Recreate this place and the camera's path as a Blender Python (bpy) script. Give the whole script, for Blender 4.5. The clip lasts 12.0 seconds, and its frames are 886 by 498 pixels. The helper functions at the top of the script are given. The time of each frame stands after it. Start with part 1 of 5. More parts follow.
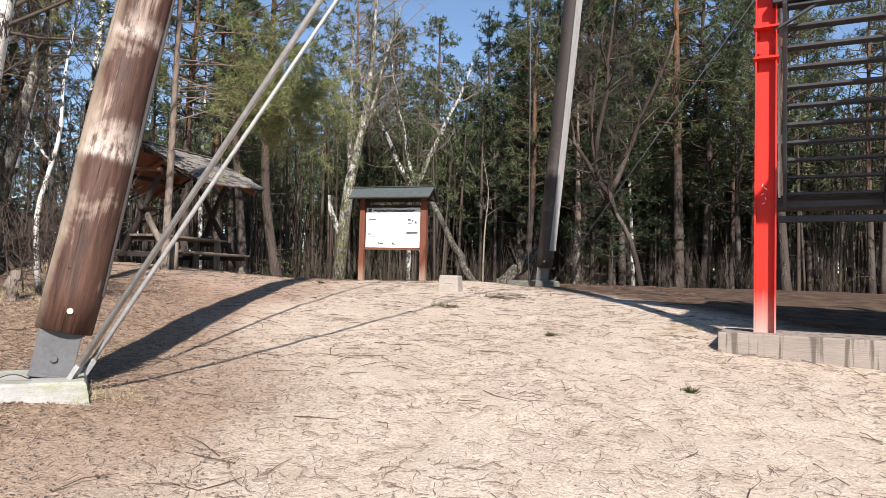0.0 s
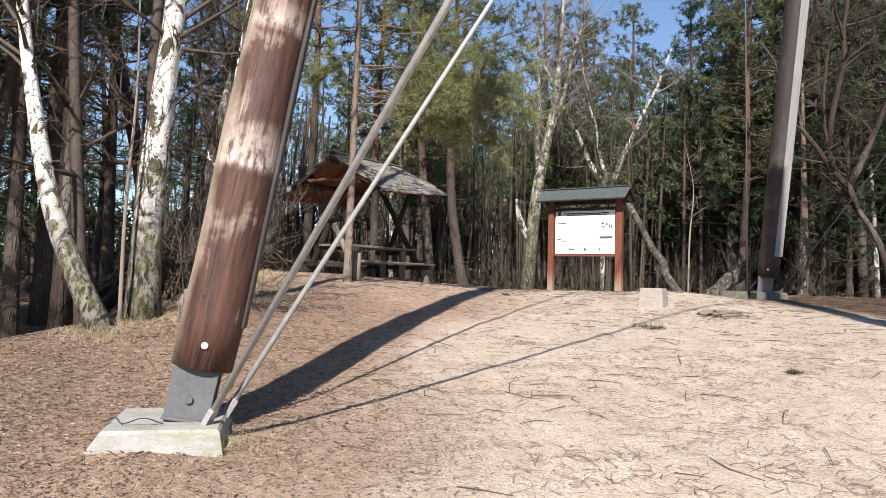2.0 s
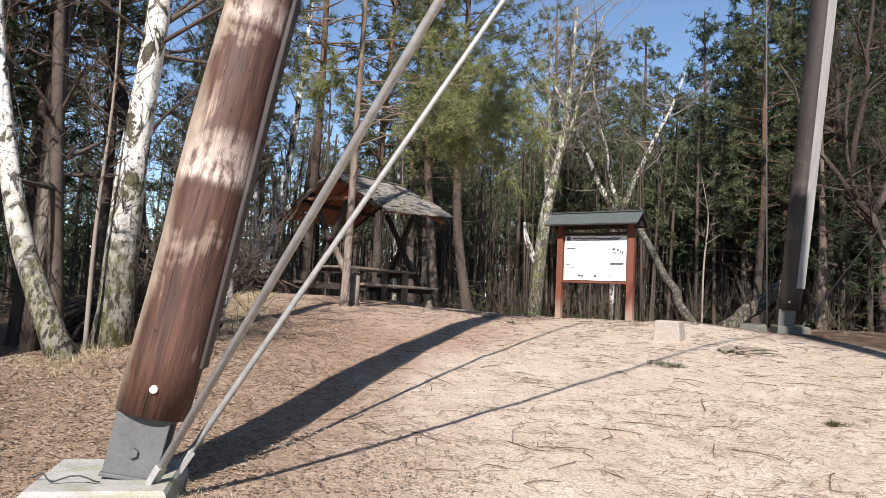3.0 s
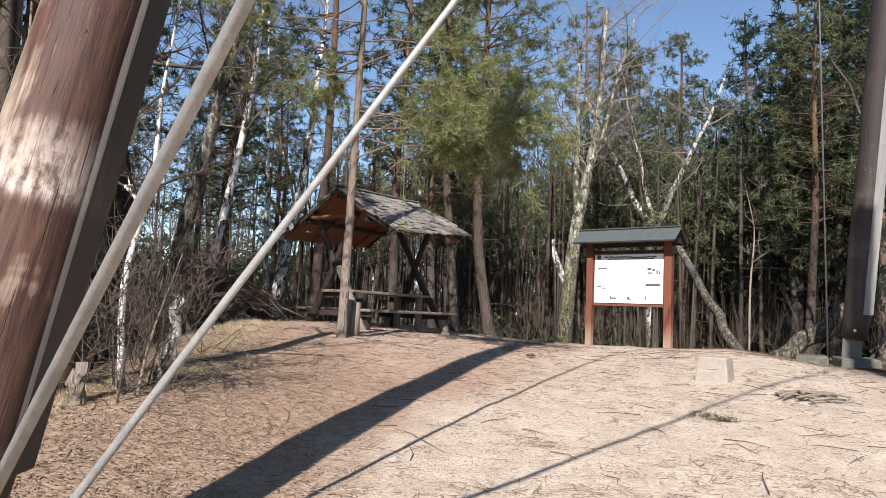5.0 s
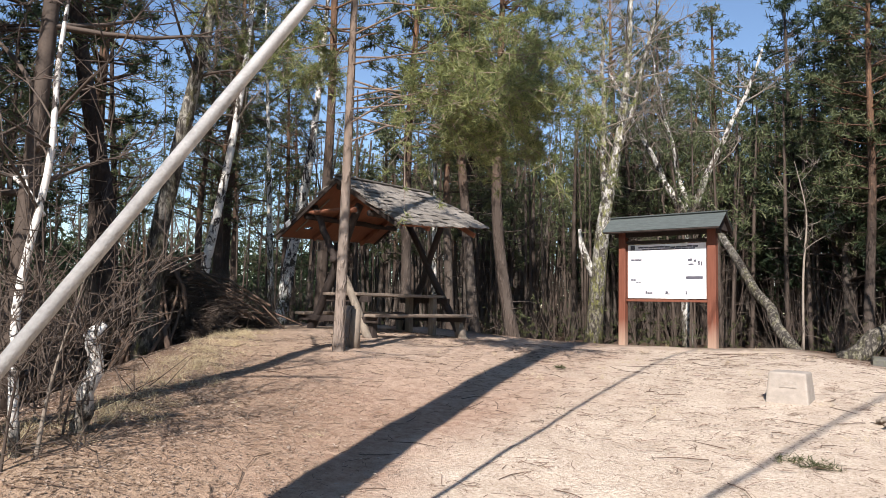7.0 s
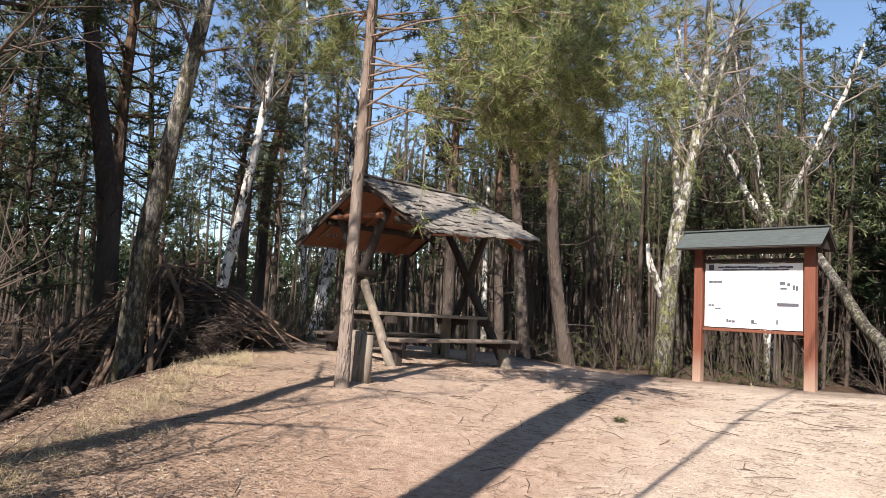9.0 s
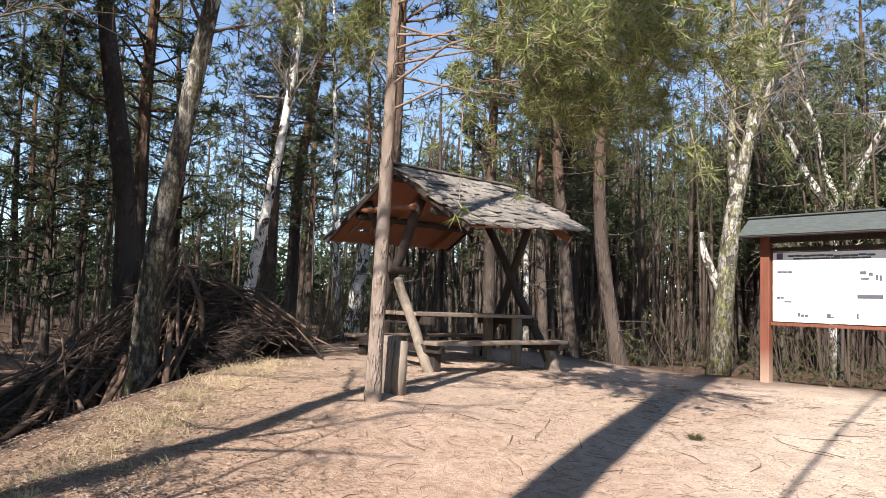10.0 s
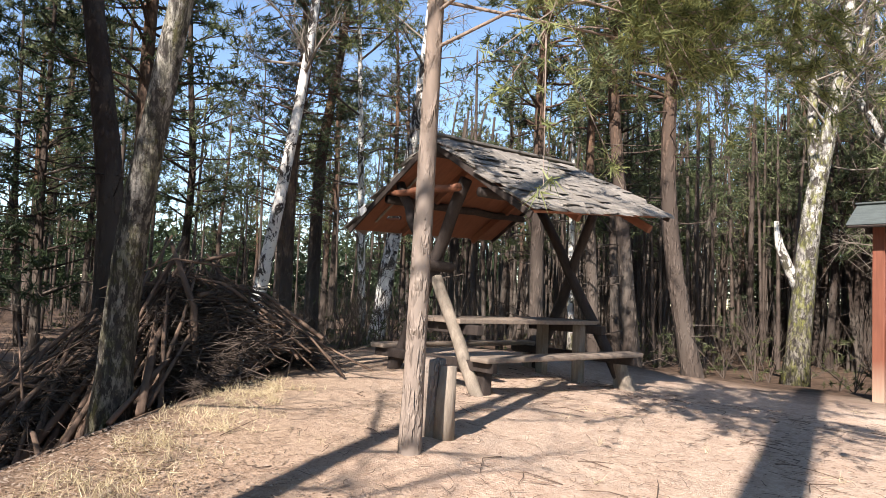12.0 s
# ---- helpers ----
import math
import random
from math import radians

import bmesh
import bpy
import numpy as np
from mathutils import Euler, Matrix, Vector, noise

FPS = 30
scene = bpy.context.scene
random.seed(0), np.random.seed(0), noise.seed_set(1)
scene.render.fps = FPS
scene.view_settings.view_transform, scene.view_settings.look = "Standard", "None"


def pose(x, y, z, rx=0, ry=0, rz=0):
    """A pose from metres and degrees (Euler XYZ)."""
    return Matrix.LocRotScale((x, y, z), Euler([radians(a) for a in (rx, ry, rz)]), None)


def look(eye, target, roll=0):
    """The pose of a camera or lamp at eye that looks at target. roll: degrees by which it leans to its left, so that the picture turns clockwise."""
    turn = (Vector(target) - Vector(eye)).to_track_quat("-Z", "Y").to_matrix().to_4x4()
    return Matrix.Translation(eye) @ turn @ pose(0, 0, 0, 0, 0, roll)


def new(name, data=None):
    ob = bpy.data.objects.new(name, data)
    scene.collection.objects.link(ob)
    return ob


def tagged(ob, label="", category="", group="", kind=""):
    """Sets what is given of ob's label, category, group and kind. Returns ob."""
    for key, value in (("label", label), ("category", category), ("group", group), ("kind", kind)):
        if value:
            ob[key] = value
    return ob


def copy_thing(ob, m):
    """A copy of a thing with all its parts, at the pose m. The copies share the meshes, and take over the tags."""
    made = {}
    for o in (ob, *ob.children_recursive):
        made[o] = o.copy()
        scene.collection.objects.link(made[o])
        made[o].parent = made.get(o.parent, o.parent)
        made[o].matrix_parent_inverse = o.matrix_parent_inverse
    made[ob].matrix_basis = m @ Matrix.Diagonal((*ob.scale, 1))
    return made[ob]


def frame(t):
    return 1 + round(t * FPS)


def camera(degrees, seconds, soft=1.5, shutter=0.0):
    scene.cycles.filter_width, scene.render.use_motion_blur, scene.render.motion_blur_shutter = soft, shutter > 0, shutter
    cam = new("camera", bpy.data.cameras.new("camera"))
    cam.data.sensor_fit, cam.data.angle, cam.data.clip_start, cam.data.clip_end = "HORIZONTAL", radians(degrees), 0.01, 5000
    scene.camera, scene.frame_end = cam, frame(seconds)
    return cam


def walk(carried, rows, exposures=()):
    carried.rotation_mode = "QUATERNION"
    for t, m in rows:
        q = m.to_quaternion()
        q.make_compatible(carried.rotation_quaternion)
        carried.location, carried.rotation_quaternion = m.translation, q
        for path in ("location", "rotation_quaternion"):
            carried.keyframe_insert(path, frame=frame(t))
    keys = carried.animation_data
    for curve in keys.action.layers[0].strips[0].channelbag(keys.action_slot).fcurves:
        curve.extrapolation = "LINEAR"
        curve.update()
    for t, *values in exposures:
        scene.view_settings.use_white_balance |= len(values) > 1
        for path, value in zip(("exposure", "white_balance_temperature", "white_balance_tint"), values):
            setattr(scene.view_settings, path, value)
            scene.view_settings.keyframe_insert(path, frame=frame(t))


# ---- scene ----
EXPOSURE = 0.90
cam = camera(66.2, 12.0, 0.6)
PATH = [
    (0, (0.247, 0.155, 1.591), (0.176, 2.152, 1.684), 1.6),
    (0.5, (0.182, 0.43, 1.598), (-0.091, 2.409, 1.69), 1.4),
    (1, (0.124, 0.687, 1.635), (-0.275, 2.645, 1.715), 1.2),
    (1.5, (0.15, 0.999, 1.679), (-0.415, 2.912, 1.827), 2.7),
    (2, (0.127, 1.336, 1.755), (-0.494, 3.236, 1.84), 1.6),
    (2.5, (0.042, 1.595, 1.803), (-0.6, 3.487, 1.896), 2.5),
    (3, (-0.002, 1.94, 1.841), (-0.644, 3.828, 1.987), 2.8),
    (3.2, (-0.005, 2.072, 1.897), (-0.679, 3.951, 2.028), 3.0),
    (4.8, (-0.046, 3.154, 2.057), (-0.787, 5.004, 2.225), 3.2),
    (5, (-0.055, 3.29, 2.054), (-0.795, 5.138, 2.244), 2.6),
    (5.5, (-0.115, 3.619, 2.095), (-0.823, 5.48, 2.278), 2.0),
    (6, (-0.139, 3.997, 2.164), (-0.865, 5.856, 2.308), 1.8),
    (6.5, (-0.228, 4.324, 2.213), (-1.059, 6.137, 2.373), 2.0),
    (6.7, (-0.336, 4.474, 2.23), (-1.139, 6.299, 2.389), 1.3),
    (8.3, (-0.667, 5.759, 2.378), (-1.505, 7.564, 2.571), 1.3),
    (8.5, (-0.739, 5.935, 2.378), (-1.633, 7.714, 2.56), 1.0),
    (9, (-0.859, 6.427, 2.454), (-1.828, 8.167, 2.642), 3.2),
    (9.5, (-1.097, 6.774, 2.48), (-2.098, 8.496, 2.662), 0.8),
    (10, (-1.317, 7.167, 2.535), (-2.38, 8.853, 2.699), 2.3),
    (10.5, (-1.525, 7.496, 2.585), (-2.682, 9.123, 2.707), 3.2),
    (11, (-1.862, 7.8, 2.589), (-2.968, 9.456, 2.771), 1.1),
    (11.5, (-2.147, 8.146, 2.626), (-3.244, 9.811, 2.786), 1.9),
    (12, (-2.479, 8.526, 2.681), (-3.606, 10.173, 2.813), 2.6),
]
EARLY, LATE = (6950, 12), (7250, 13)
walk(cam, [(t, look(eye, target, roll)) for t, eye, target, roll in PATH], [(0.0, EXPOSURE - 0.15, *EARLY), (3.2, EXPOSURE - 0.15, *EARLY), (6.0, EXPOSURE - 0.12, *EARLY), (9.0, EXPOSURE + 0.12, *LATE), (12.0, EXPOSURE + 0.46, *LATE)])

# ---- light ----
SUN = Vector((0.224, -1.247, 1.0))
elev = math.atan2(SUN.z, math.hypot(SUN.x, SUN.y))
world = bpy.data.worlds.new("sky")
scene.world = world
world.use_nodes = True
wn = world.node_tree
sky = wn.nodes.new("ShaderNodeTexSky")
sky.sky_type, sky.sun_disc, sky.sun_elevation, sky.sun_rotation = "NISHITA", False, elev, math.atan2(SUN.x, SUN.y)
sky.ozone_density, sky.dust_density, sky.air_density = 4.5, 0.0, 1.0
wn.links.new(sky.outputs[0], wn.nodes["Background"].inputs[0])
wn.nodes["Background"].inputs[1].default_value = 0.102
lamp = bpy.data.lights.new("sun", "SUN")
lamp.energy, lamp.angle, lamp.color = 5.0, radians(0.55), (1.0, 0.98, 0.985)
sun = new("sun", lamp)
sun.matrix_basis = look(SUN * 30, (0, 0, 0))

# ---- materials ----


class Mat:
    """A node material with small shorthands."""

    def __init__(self, name, rough=0.8, metal=0.0, spec=0.3):
        self.m = bpy.data.materials.new(name)
        self.m.use_nodes = True
        self.t = self.m.node_tree
        self.b = self.t.nodes["Principled BSDF"]
        self.b.inputs["Roughness"].default_value = rough
        self.b.inputs["Metallic"].default_value = metal
        self.b.inputs["Specular IOR Level"].default_value = spec
        self.co = None

    def node(self, kind):
        return self.t.nodes.new("ShaderNode" + kind)

    def put(self, sock, val):
        if hasattr(val, "is_output"):
            self.t.links.new(val, sock)
        else:
            sock.default_value = val

    def coords(self, scale=(1, 1, 1), world_space=False):
        if world_space:
            src = self.node("NewGeometry").outputs["Position"]
        else:
            src = self.node("TexCoord").outputs["Object"]
        mp = self.node("Mapping")
        self.put(mp.inputs["Vector"], src)
        mp.inputs["Scale"].default_value = scale
        return mp.outputs[0]

    def noise(self, scale, detail=5, vec=None, rough=0.6, dist=0.0):
        n = self.node("TexNoise")
        if vec is not None:
            self.put(n.inputs["Vector"], vec)
        n.inputs["Scale"].default_value, n.inputs["Detail"].default_value = scale, detail
        n.inputs["Roughness"].default_value, n.inputs["Distortion"].default_value = rough, dist
        return n.outputs["Fac"]

    def ramp(self, fac, *stops):
        r = self.node("ValToRGB")
        els = r.color_ramp.elements
        while len(els) < len(stops):
            els.new(0.5)
        for e, (p, c) in zip(els, stops):
            e.position = p
            e.color = (*c, 1) if isinstance(c, tuple) else (c, c, c, 1)
        self.put(r.inputs[0], fac)
        return r.outputs[0]

    def mix(self, fac, a, b, mode="MIX"):
        n = self.node("Mix")
        n.data_type, n.blend_type = "RGBA", mode
        self.put(n.inputs[0], fac)
        for sock, v in ((n.inputs[6], a), (n.inputs[7], b)):
            self.put(sock, (*v, 1) if isinstance(v, tuple) else v)
        return n.outputs[2]

    def maths(self, op, a, b=0.0):
        n = self.node("Math")
        n.operation = op
        self.put(n.inputs[0], a)
        self.put(n.inputs[1], b)
        return n.outputs[0]

    def bump(self, height, strength=0.4, distance=0.02):
        n = self.node("Bump")
        n.inputs["Strength"].default_value, n.inputs["Distance"].default_value = strength, distance
        self.put(n.inputs["Height"], height)
        self.put(self.b.inputs["Normal"], n.outputs[0])

    def color(self, val):
        self.put(self.b.inputs["Base Color"], val)

    def rand(self):
        return self.node("ObjectInfo").outputs["Random"]

    def island(self):
        return self.node("NewGeometry").outputs["Random Per Island"]


def simple(name, base, vary=0.25, scale=6.0, rough=0.8, metal=0.0, stretch=(1, 1, 1), bump=0.3, dist=0.01, rand=0.0, spec=0.3):
    """A surface with grain at two scales about one base colour."""
    k = Mat(name, rough, metal, spec)
    v = k.coords(stretch)
    n1, n2 = k.noise(scale, 6, v), k.noise(scale * 7, 4, v)
    lo = tuple(c * (1 - vary) for c in base)
    hi = tuple(min(1, c * (1 + vary)) for c in base)
    c = k.mix(k.ramp(n1, (0.3, 0.0), (0.7, 1.0)), lo, hi)
    c = k.mix(0.35, c, k.ramp(n2, (0.3, lo), (0.7, hi)))
    if rand:
        c = k.mix(k.maths("MULTIPLY", k.rand(), rand), c, tuple(x * 0.45 for x in base))
    k.color(c)
    k.bump(k.maths("ADD", n1, n2), bump, dist)
    return k.m


def ground_material():
    k = Mat("sandy_ground", 0.95, 0, 0.1)
    p = k.coords(world_space=True)
    sep = k.node("SeparateXYZ")
    k.put(sep.inputs[0], p)
    big, mid, fine = k.noise(0.55, 4, p), k.noise(3.2, 6, p), k.noise(42, 4, p)
    grain = k.noise(240, 2, p)
    sand = k.mix(k.ramp(mid, (0.3, 0.0), (0.72, 1.0)), (0.53, 0.43, 0.34), (0.735, 0.63, 0.515))
    sand = k.mix(k.ramp(fine, (0.38, 0.0), (0.62, 0.6)), sand, (0.36, 0.265, 0.19))
    # pine needles lying as thin crooked lines
    lines = None
    for sc, off in ((5.0, 0.0), (9.0, 3.7), (15.0, 8.1)):
        mp = k.node("Mapping")
        k.put(mp.inputs["Vector"], p)
        mp.inputs["Location"].default_value = (off, off * 0.7, 0)
        vo = k.node("TexNoise")
        k.put(vo.inputs["Vector"], mp.outputs[0])
        vo.inputs["Scale"].default_value, vo.inputs["Detail"].default_value, vo.inputs["Distortion"].default_value = sc, 1.5, 1.2
        d = k.maths("ABSOLUTE", k.maths("SUBTRACT", vo.outputs["Fac"], 0.5))
        l = k.ramp(d, (0.0, 1.0), (0.012, 0.0))
        gate = k.ramp(k.noise(sc * 0.9, 2, mp.outputs[0]), (0.50, 0.0), (0.58, 1.0))
        l = k.maths("MULTIPLY", l, gate)
        lines = l if lines is None else k.maths("MAXIMUM", lines, l)
    sand = k.mix(k.maths("MULTIPLY", lines, 0.85), sand, (0.12, 0.07, 0.045))
    litter = k.mix(k.ramp(k.noise(16, 6, p, 0.7), (0.35, 0.0), (0.65, 1.0)), (0.15, 0.10, 0.066), (0.42, 0.31, 0.225))
    litter = k.mix(k.ramp(k.noise(60, 3, p), (0.45, 0.0), (0.7, 0.7)), litter, (0.46, 0.33, 0.22))
    straw = k.mix(k.ramp(k.noise(26, 5, p), (0.35, 0.0), (0.65, 1.0)), (0.24, 0.16, 0.09), (0.52, 0.40, 0.24))
    # litter to the west, sand in the trodden middle
    west = k.maths("ADD", k.maths("MULTIPLY", sep.outputs[0], -1.0), k.maths("MULTIPLY", k.maths("SUBTRACT", k.maths("MAXIMUM", sep.outputs[1], 5.6), 6.0), -0.6))
    west = k.maths("ADD", west, k.maths("MULTIPLY", k.maths("SUBTRACT", big, 0.5), 3.0))
    west = k.maths("ADD", west, k.maths("MULTIPLY", k.maths("SUBTRACT", mid, 0.5), 1.6))
    # rusty needle dust west of the trodden sand
    dust = k.maths("ADD", k.maths("MULTIPLY", sep.outputs[0], -0.28), k.maths("MULTIPLY", k.maths("SUBTRACT", big, 0.5), 1.2))
    dust = k.maths("MULTIPLY", k.ramp(dust, (0.42, 0.0), (0.85, 0.9)), k.ramp(k.maths("MULTIPLY", sep.outputs[1], 0.05), (0.5, 1.0), (0.64, 0.55)))
    sand = k.mix(dust, sand, k.mix(k.ramp(k.noise(11, 6, p, 0.7), (0.35, 0.0), (0.65, 1.0)), (0.24, 0.132, 0.088), (0.47, 0.325, 0.24)))
    c = k.mix(k.ramp(k.maths("MULTIPLY", west, 0.2), (0.12, 0.0), (0.62, 0.92)), sand, litter)
    edge = k.maths("MULTIPLY", k.maths("ADD", k.maths("ADD", sep.outputs[0], k.maths("MULTIPLY", sep.outputs[1], 0.55)), k.maths("MULTIPLY", big, 1.4)), 0.5)
    c = k.mix(k.ramp(edge, (0.18, 0.0), (0.38, 0.85), (0.6, 0.85), (0.95, 0.0)), c, k.mix(k.ramp(west, (1.0, 0.0), (3.2, 1.0)), c, straw))
    # brown leaf litter down the mound's west slope, with its shade painted in
    shaded_flank = k.maths("ADD", k.maths("ADD", k.maths("MULTIPLY", sep.outputs[0], -1.0), k.maths("MULTIPLY", sep.outputs[1], -0.5)), k.maths("ADD", k.maths("MULTIPLY", k.maths("SUBTRACT", big, 0.5), 3.2), k.maths("MULTIPLY", k.maths("SUBTRACT", mid, 0.42), 1.8)))
    shaded_flank = k.maths("MULTIPLY", k.ramp(k.maths("SUBTRACT", shaded_flank, 0.88), (0.05, 0.0), (0.75, 0.9)), k.ramp(k.maths("MULTIPLY", sep.outputs[1], 0.1), (0.7, 0.45), (0.9, 1.0)))
    c = k.mix(shaded_flank, c, k.mix(k.ramp(k.noise(18, 6, p, 0.7), (0.35, 0.0), (0.65, 1.0)), (0.085, 0.055, 0.038), (0.26, 0.175, 0.125)))
    # the wood's floor beyond the crest and eastwards, shade put into its dark brown
    far = k.ramp(k.maths("MULTIPLY", k.maths("ADD", k.maths("ADD", sep.outputs[1], k.maths("MULTIPLY", k.maths("MAXIMUM", sep.outputs[0], 0.0), 2.2)), k.maths("MULTIPLY", big, 3.0)), 0.02), (0.385, 0.0), (0.43, 1.0))
    c = k.mix(far, c, k.mix(k.ramp(mid, (0.35, 0.0), (0.65, 1.0)), (0.055, 0.037, 0.026), (0.14, 0.092, 0.064)))
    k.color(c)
    k.bump(k.maths("ADD", k.maths("ADD", k.maths("MULTIPLY", mid, 1.2), fine), k.maths("MULTIPLY", grain, 0.4)), 0.7, 0.035)
    return k.m


def bark_pine_material(name, low, high, top_at=5.0, plates=16, groove=0.6):
    k = Mat(name, 0.9, 0, 0.15)
    v = k.coords((1, 1, 0.28))
    vo = k.node("TexVoronoi")
    warp = k.node("VectorMath")
    warp.operation = "ADD"
    k.put(warp.inputs[0], v)
    k.put(warp.inputs[1], k.maths("MULTIPLY", k.noise(plates * 0.35, 4, v), 0.22))
    k.put(vo.inputs["Vector"], warp.outputs[0])
    vo.inputs["Scale"].default_value = plates
    vo.inputs["Randomness"].default_value = 1.0
    n, n2 = k.noise(plates * 0.6, 6, v), k.noise(3, 3)
    plate = k.ramp(k.maths("ADD", vo.outputs["Distance"], k.maths("MULTIPLY", n, 0.5)), (0.35, 1.0), (0.8, 0.0))
    sep = k.node("SeparateXYZ")
    k.put(sep.inputs[0], k.node("TexCoord").outputs["Object"])
    base = k.mix(k.ramp(k.maths("DIVIDE", sep.outputs[2], top_at * 2), (0.3, 0.0), (0.7, 1.0)), low, high)
    c = k.mix(plate, k.mix(groove, base, (0.02, 0.015, 0.012)), base)
    c = k.mix(k.ramp(k.noise(9, 6, v, 0.7), (0.40, 0.0), (0.62, 0.55)), c, tuple(x * 0.55 for x in low))
    c = k.mix(k.ramp(n2, (0.45, 0.0), (0.75, 0.5)), c, (0.30, 0.27, 0.23))
    c = k.mix(k.maths("MULTIPLY", k.rand(), 0.45), c, (0.07, 0.055, 0.045))
    k.color(c)
    k.bump(plate, 0.8, 0.03)
    return k.m


def birch_material(name, moss=0.0, dark_to=0.9, white_at=1.0, furrow=0.0):
    k = Mat(name, 0.75, 0, 0.2)
    v = k.coords((1, 1, 0.55))
    wide = k.coords((1, 1, 3.5))
    patches = k.ramp(k.noise(6.5, 6, v, 0.7, 0.8), (0.50, 0.0), (0.55, 1.0))
    dashes = k.ramp(k.noise(13, 4, wide), (0.62, 0.0), (0.66, 0.8))
    sep = k.node("SeparateXYZ")
    k.put(sep.inputs[0], k.node("TexCoord").outputs["Object"])
    z = k.maths("ADD", k.maths("DIVIDE", sep.outputs[2], dark_to), k.maths("MULTIPLY", k.noise(5, 4), -0.8))
    foot = k.ramp(z, (0.0, 1.0), (0.9, 0.0))
    white = k.mix(k.noise(4, 4), tuple(a * white_at for a in (0.62, 0.58, 0.52)), tuple(a * white_at for a in (0.82, 0.80, 0.75)))
    c = k.mix(k.maths("MAXIMUM", patches, dashes), white, (0.055, 0.045, 0.04))
    rough_bark = k.mix(k.ramp(k.noise(22, 6, k.coords((1, 1, 0.35)), 0.7), (0.46, 0.0), (0.55, 1.0)), (0.026, 0.022, 0.018), (0.20, 0.18, 0.15))
    c = k.mix(foot, c, rough_bark)
    if moss:
        green = k.ramp(k.noise(7.0, 6, v, 0.7), (0.46, 0.0), (0.60, moss))
        c = k.mix(green, c, k.mix(k.noise(30, 3), (0.08, 0.085, 0.025), (0.24, 0.235, 0.07)))
    if furrow:
        c = k.mix(k.ramp(k.noise(16, 6, k.coords((1, 1, 0.4)), 0.75, 0.6), (0.44, furrow), (0.56, 0.0)), c, (0.035, 0.03, 0.026))
    k.color(c)
    k.bump(k.maths("ADD", patches, k.noise(12, 6, v)), 0.6, 0.025)
    return k.m


def pole_material(name, dark):
    k = Mat(name, 0.62, 0, 0.35)
    v = k.coords((6, 6, 0.5))
    grain = k.noise(5, 7, v, 0.65, 0.3)
    blot = k.noise(2.4, 4, k.coords((0.9, 0.9, 0.8)), 0.6, 0.5)
    c = k.mix(k.ramp(grain, (0.3, 0.0), (0.7, 1.0)), (0.034, 0.017, 0.012), (0.125, 0.06, 0.04))
    worn = k.ramp(k.maths("ADD", blot, k.maths("MULTIPLY", grain, 0.35)), (0.73, 0.0), (0.87, 0.6))
    c = k.mix(worn, c, k.mix(grain, (0.40, 0.29, 0.21), (0.62, 0.52, 0.42)))
    sep = k.node("SeparateXYZ")
    k.put(sep.inputs[0], k.node("TexCoord").outputs["Object"])
    band = k.ramp(k.maths("DIVIDE", k.maths("ADD", sep.outputs[2], k.maths("MULTIPLY", grain, 0.10)), 5.0), (0.315, 0.0), (0.325, 0.9), (0.35, 0.6), (0.385, 0.0), (0.50, 0.0), (0.515, 0.7), (0.55, 0.0))
    chalk = k.ramp(k.maths("ADD", k.noise(7, 6, k.coords((1.6, 1.6, 0.8)), 0.7), k.maths("MULTIPLY", grain, 0.4)), (0.60, 0.15), (0.74, 1.0))
    c = k.mix(k.maths("MULTIPLY", band, chalk), c, k.mix(grain, (0.46, 0.35, 0.28), (0.72, 0.63, 0.55)))
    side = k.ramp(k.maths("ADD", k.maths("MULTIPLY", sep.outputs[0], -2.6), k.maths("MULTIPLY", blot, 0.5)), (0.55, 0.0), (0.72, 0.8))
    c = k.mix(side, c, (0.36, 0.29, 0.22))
    cracks = k.ramp(k.noise(9, 3, k.coords((7, 7, 0.25)), 0.5), (0.30, 1.0), (0.36, 0.0))
    c = k.mix(k.maths("MULTIPLY", cracks, 0.8), c, (0.03, 0.018, 0.012))
    c = k.mix(dark, c, (0.036, 0.031, 0.028))
    k.color(c)
    k.bump(k.maths("SUBTRACT", grain, cracks), 0.5, 0.012)
    return k.m


def leaf_material(name, lo, hi, rough=0.55):
    k = Mat(name, rough, 0, 0.3)
    c = k.mix(k.island(), lo, hi)
    c = k.mix(k.maths("MULTIPLY", k.rand(), 0.5), c, tuple(x * 0.6 for x in lo))
    k.color(c)
    tr = k.node("BsdfTranslucent")
    k.put(tr.inputs[0], c)
    ms = k.node("MixShader")
    ms.inputs[0].default_value = 0.35
    k.t.links.new(k.b.outputs[0], ms.inputs[1])
    k.t.links.new(tr.outputs[0], ms.inputs[2])
    k.t.links.new(ms.outputs[0], k.t.nodes["Material Output"].inputs[0])
    return k.m


def concrete_material(name, base, green=0.0, drips=0.0):
    k = Mat(name, 0.92, 0, 0.2)
    n, f = k.noise(5, 6), k.noise(60, 4)
    c = k.mix(k.ramp(n, (0.3, 0.0), (0.7, 1.0)), tuple(x * 0.72 for x in base), base)
    c = k.mix(k.ramp(f, (0.45, 0.0), (0.75, 0.6)), c, tuple(x * 0.6 for x in base))
    if green:
        c = k.mix(k.ramp(k.noise(4, 6, None, 0.7), (0.48, 0.0), (0.62, green)), c, (0.22, 0.24, 0.10))
    if drips:
        c = k.mix(k.ramp(k.noise(6, 4, k.coords((1.6, 1.6, 0.12))), (0.52, 0.0), (0.6, drips)), c, (0.09, 0.075, 0.06))
    k.color(c)
    k.bump(k.maths("ADD", n, f), 0.5, 0.012)
    return k.m


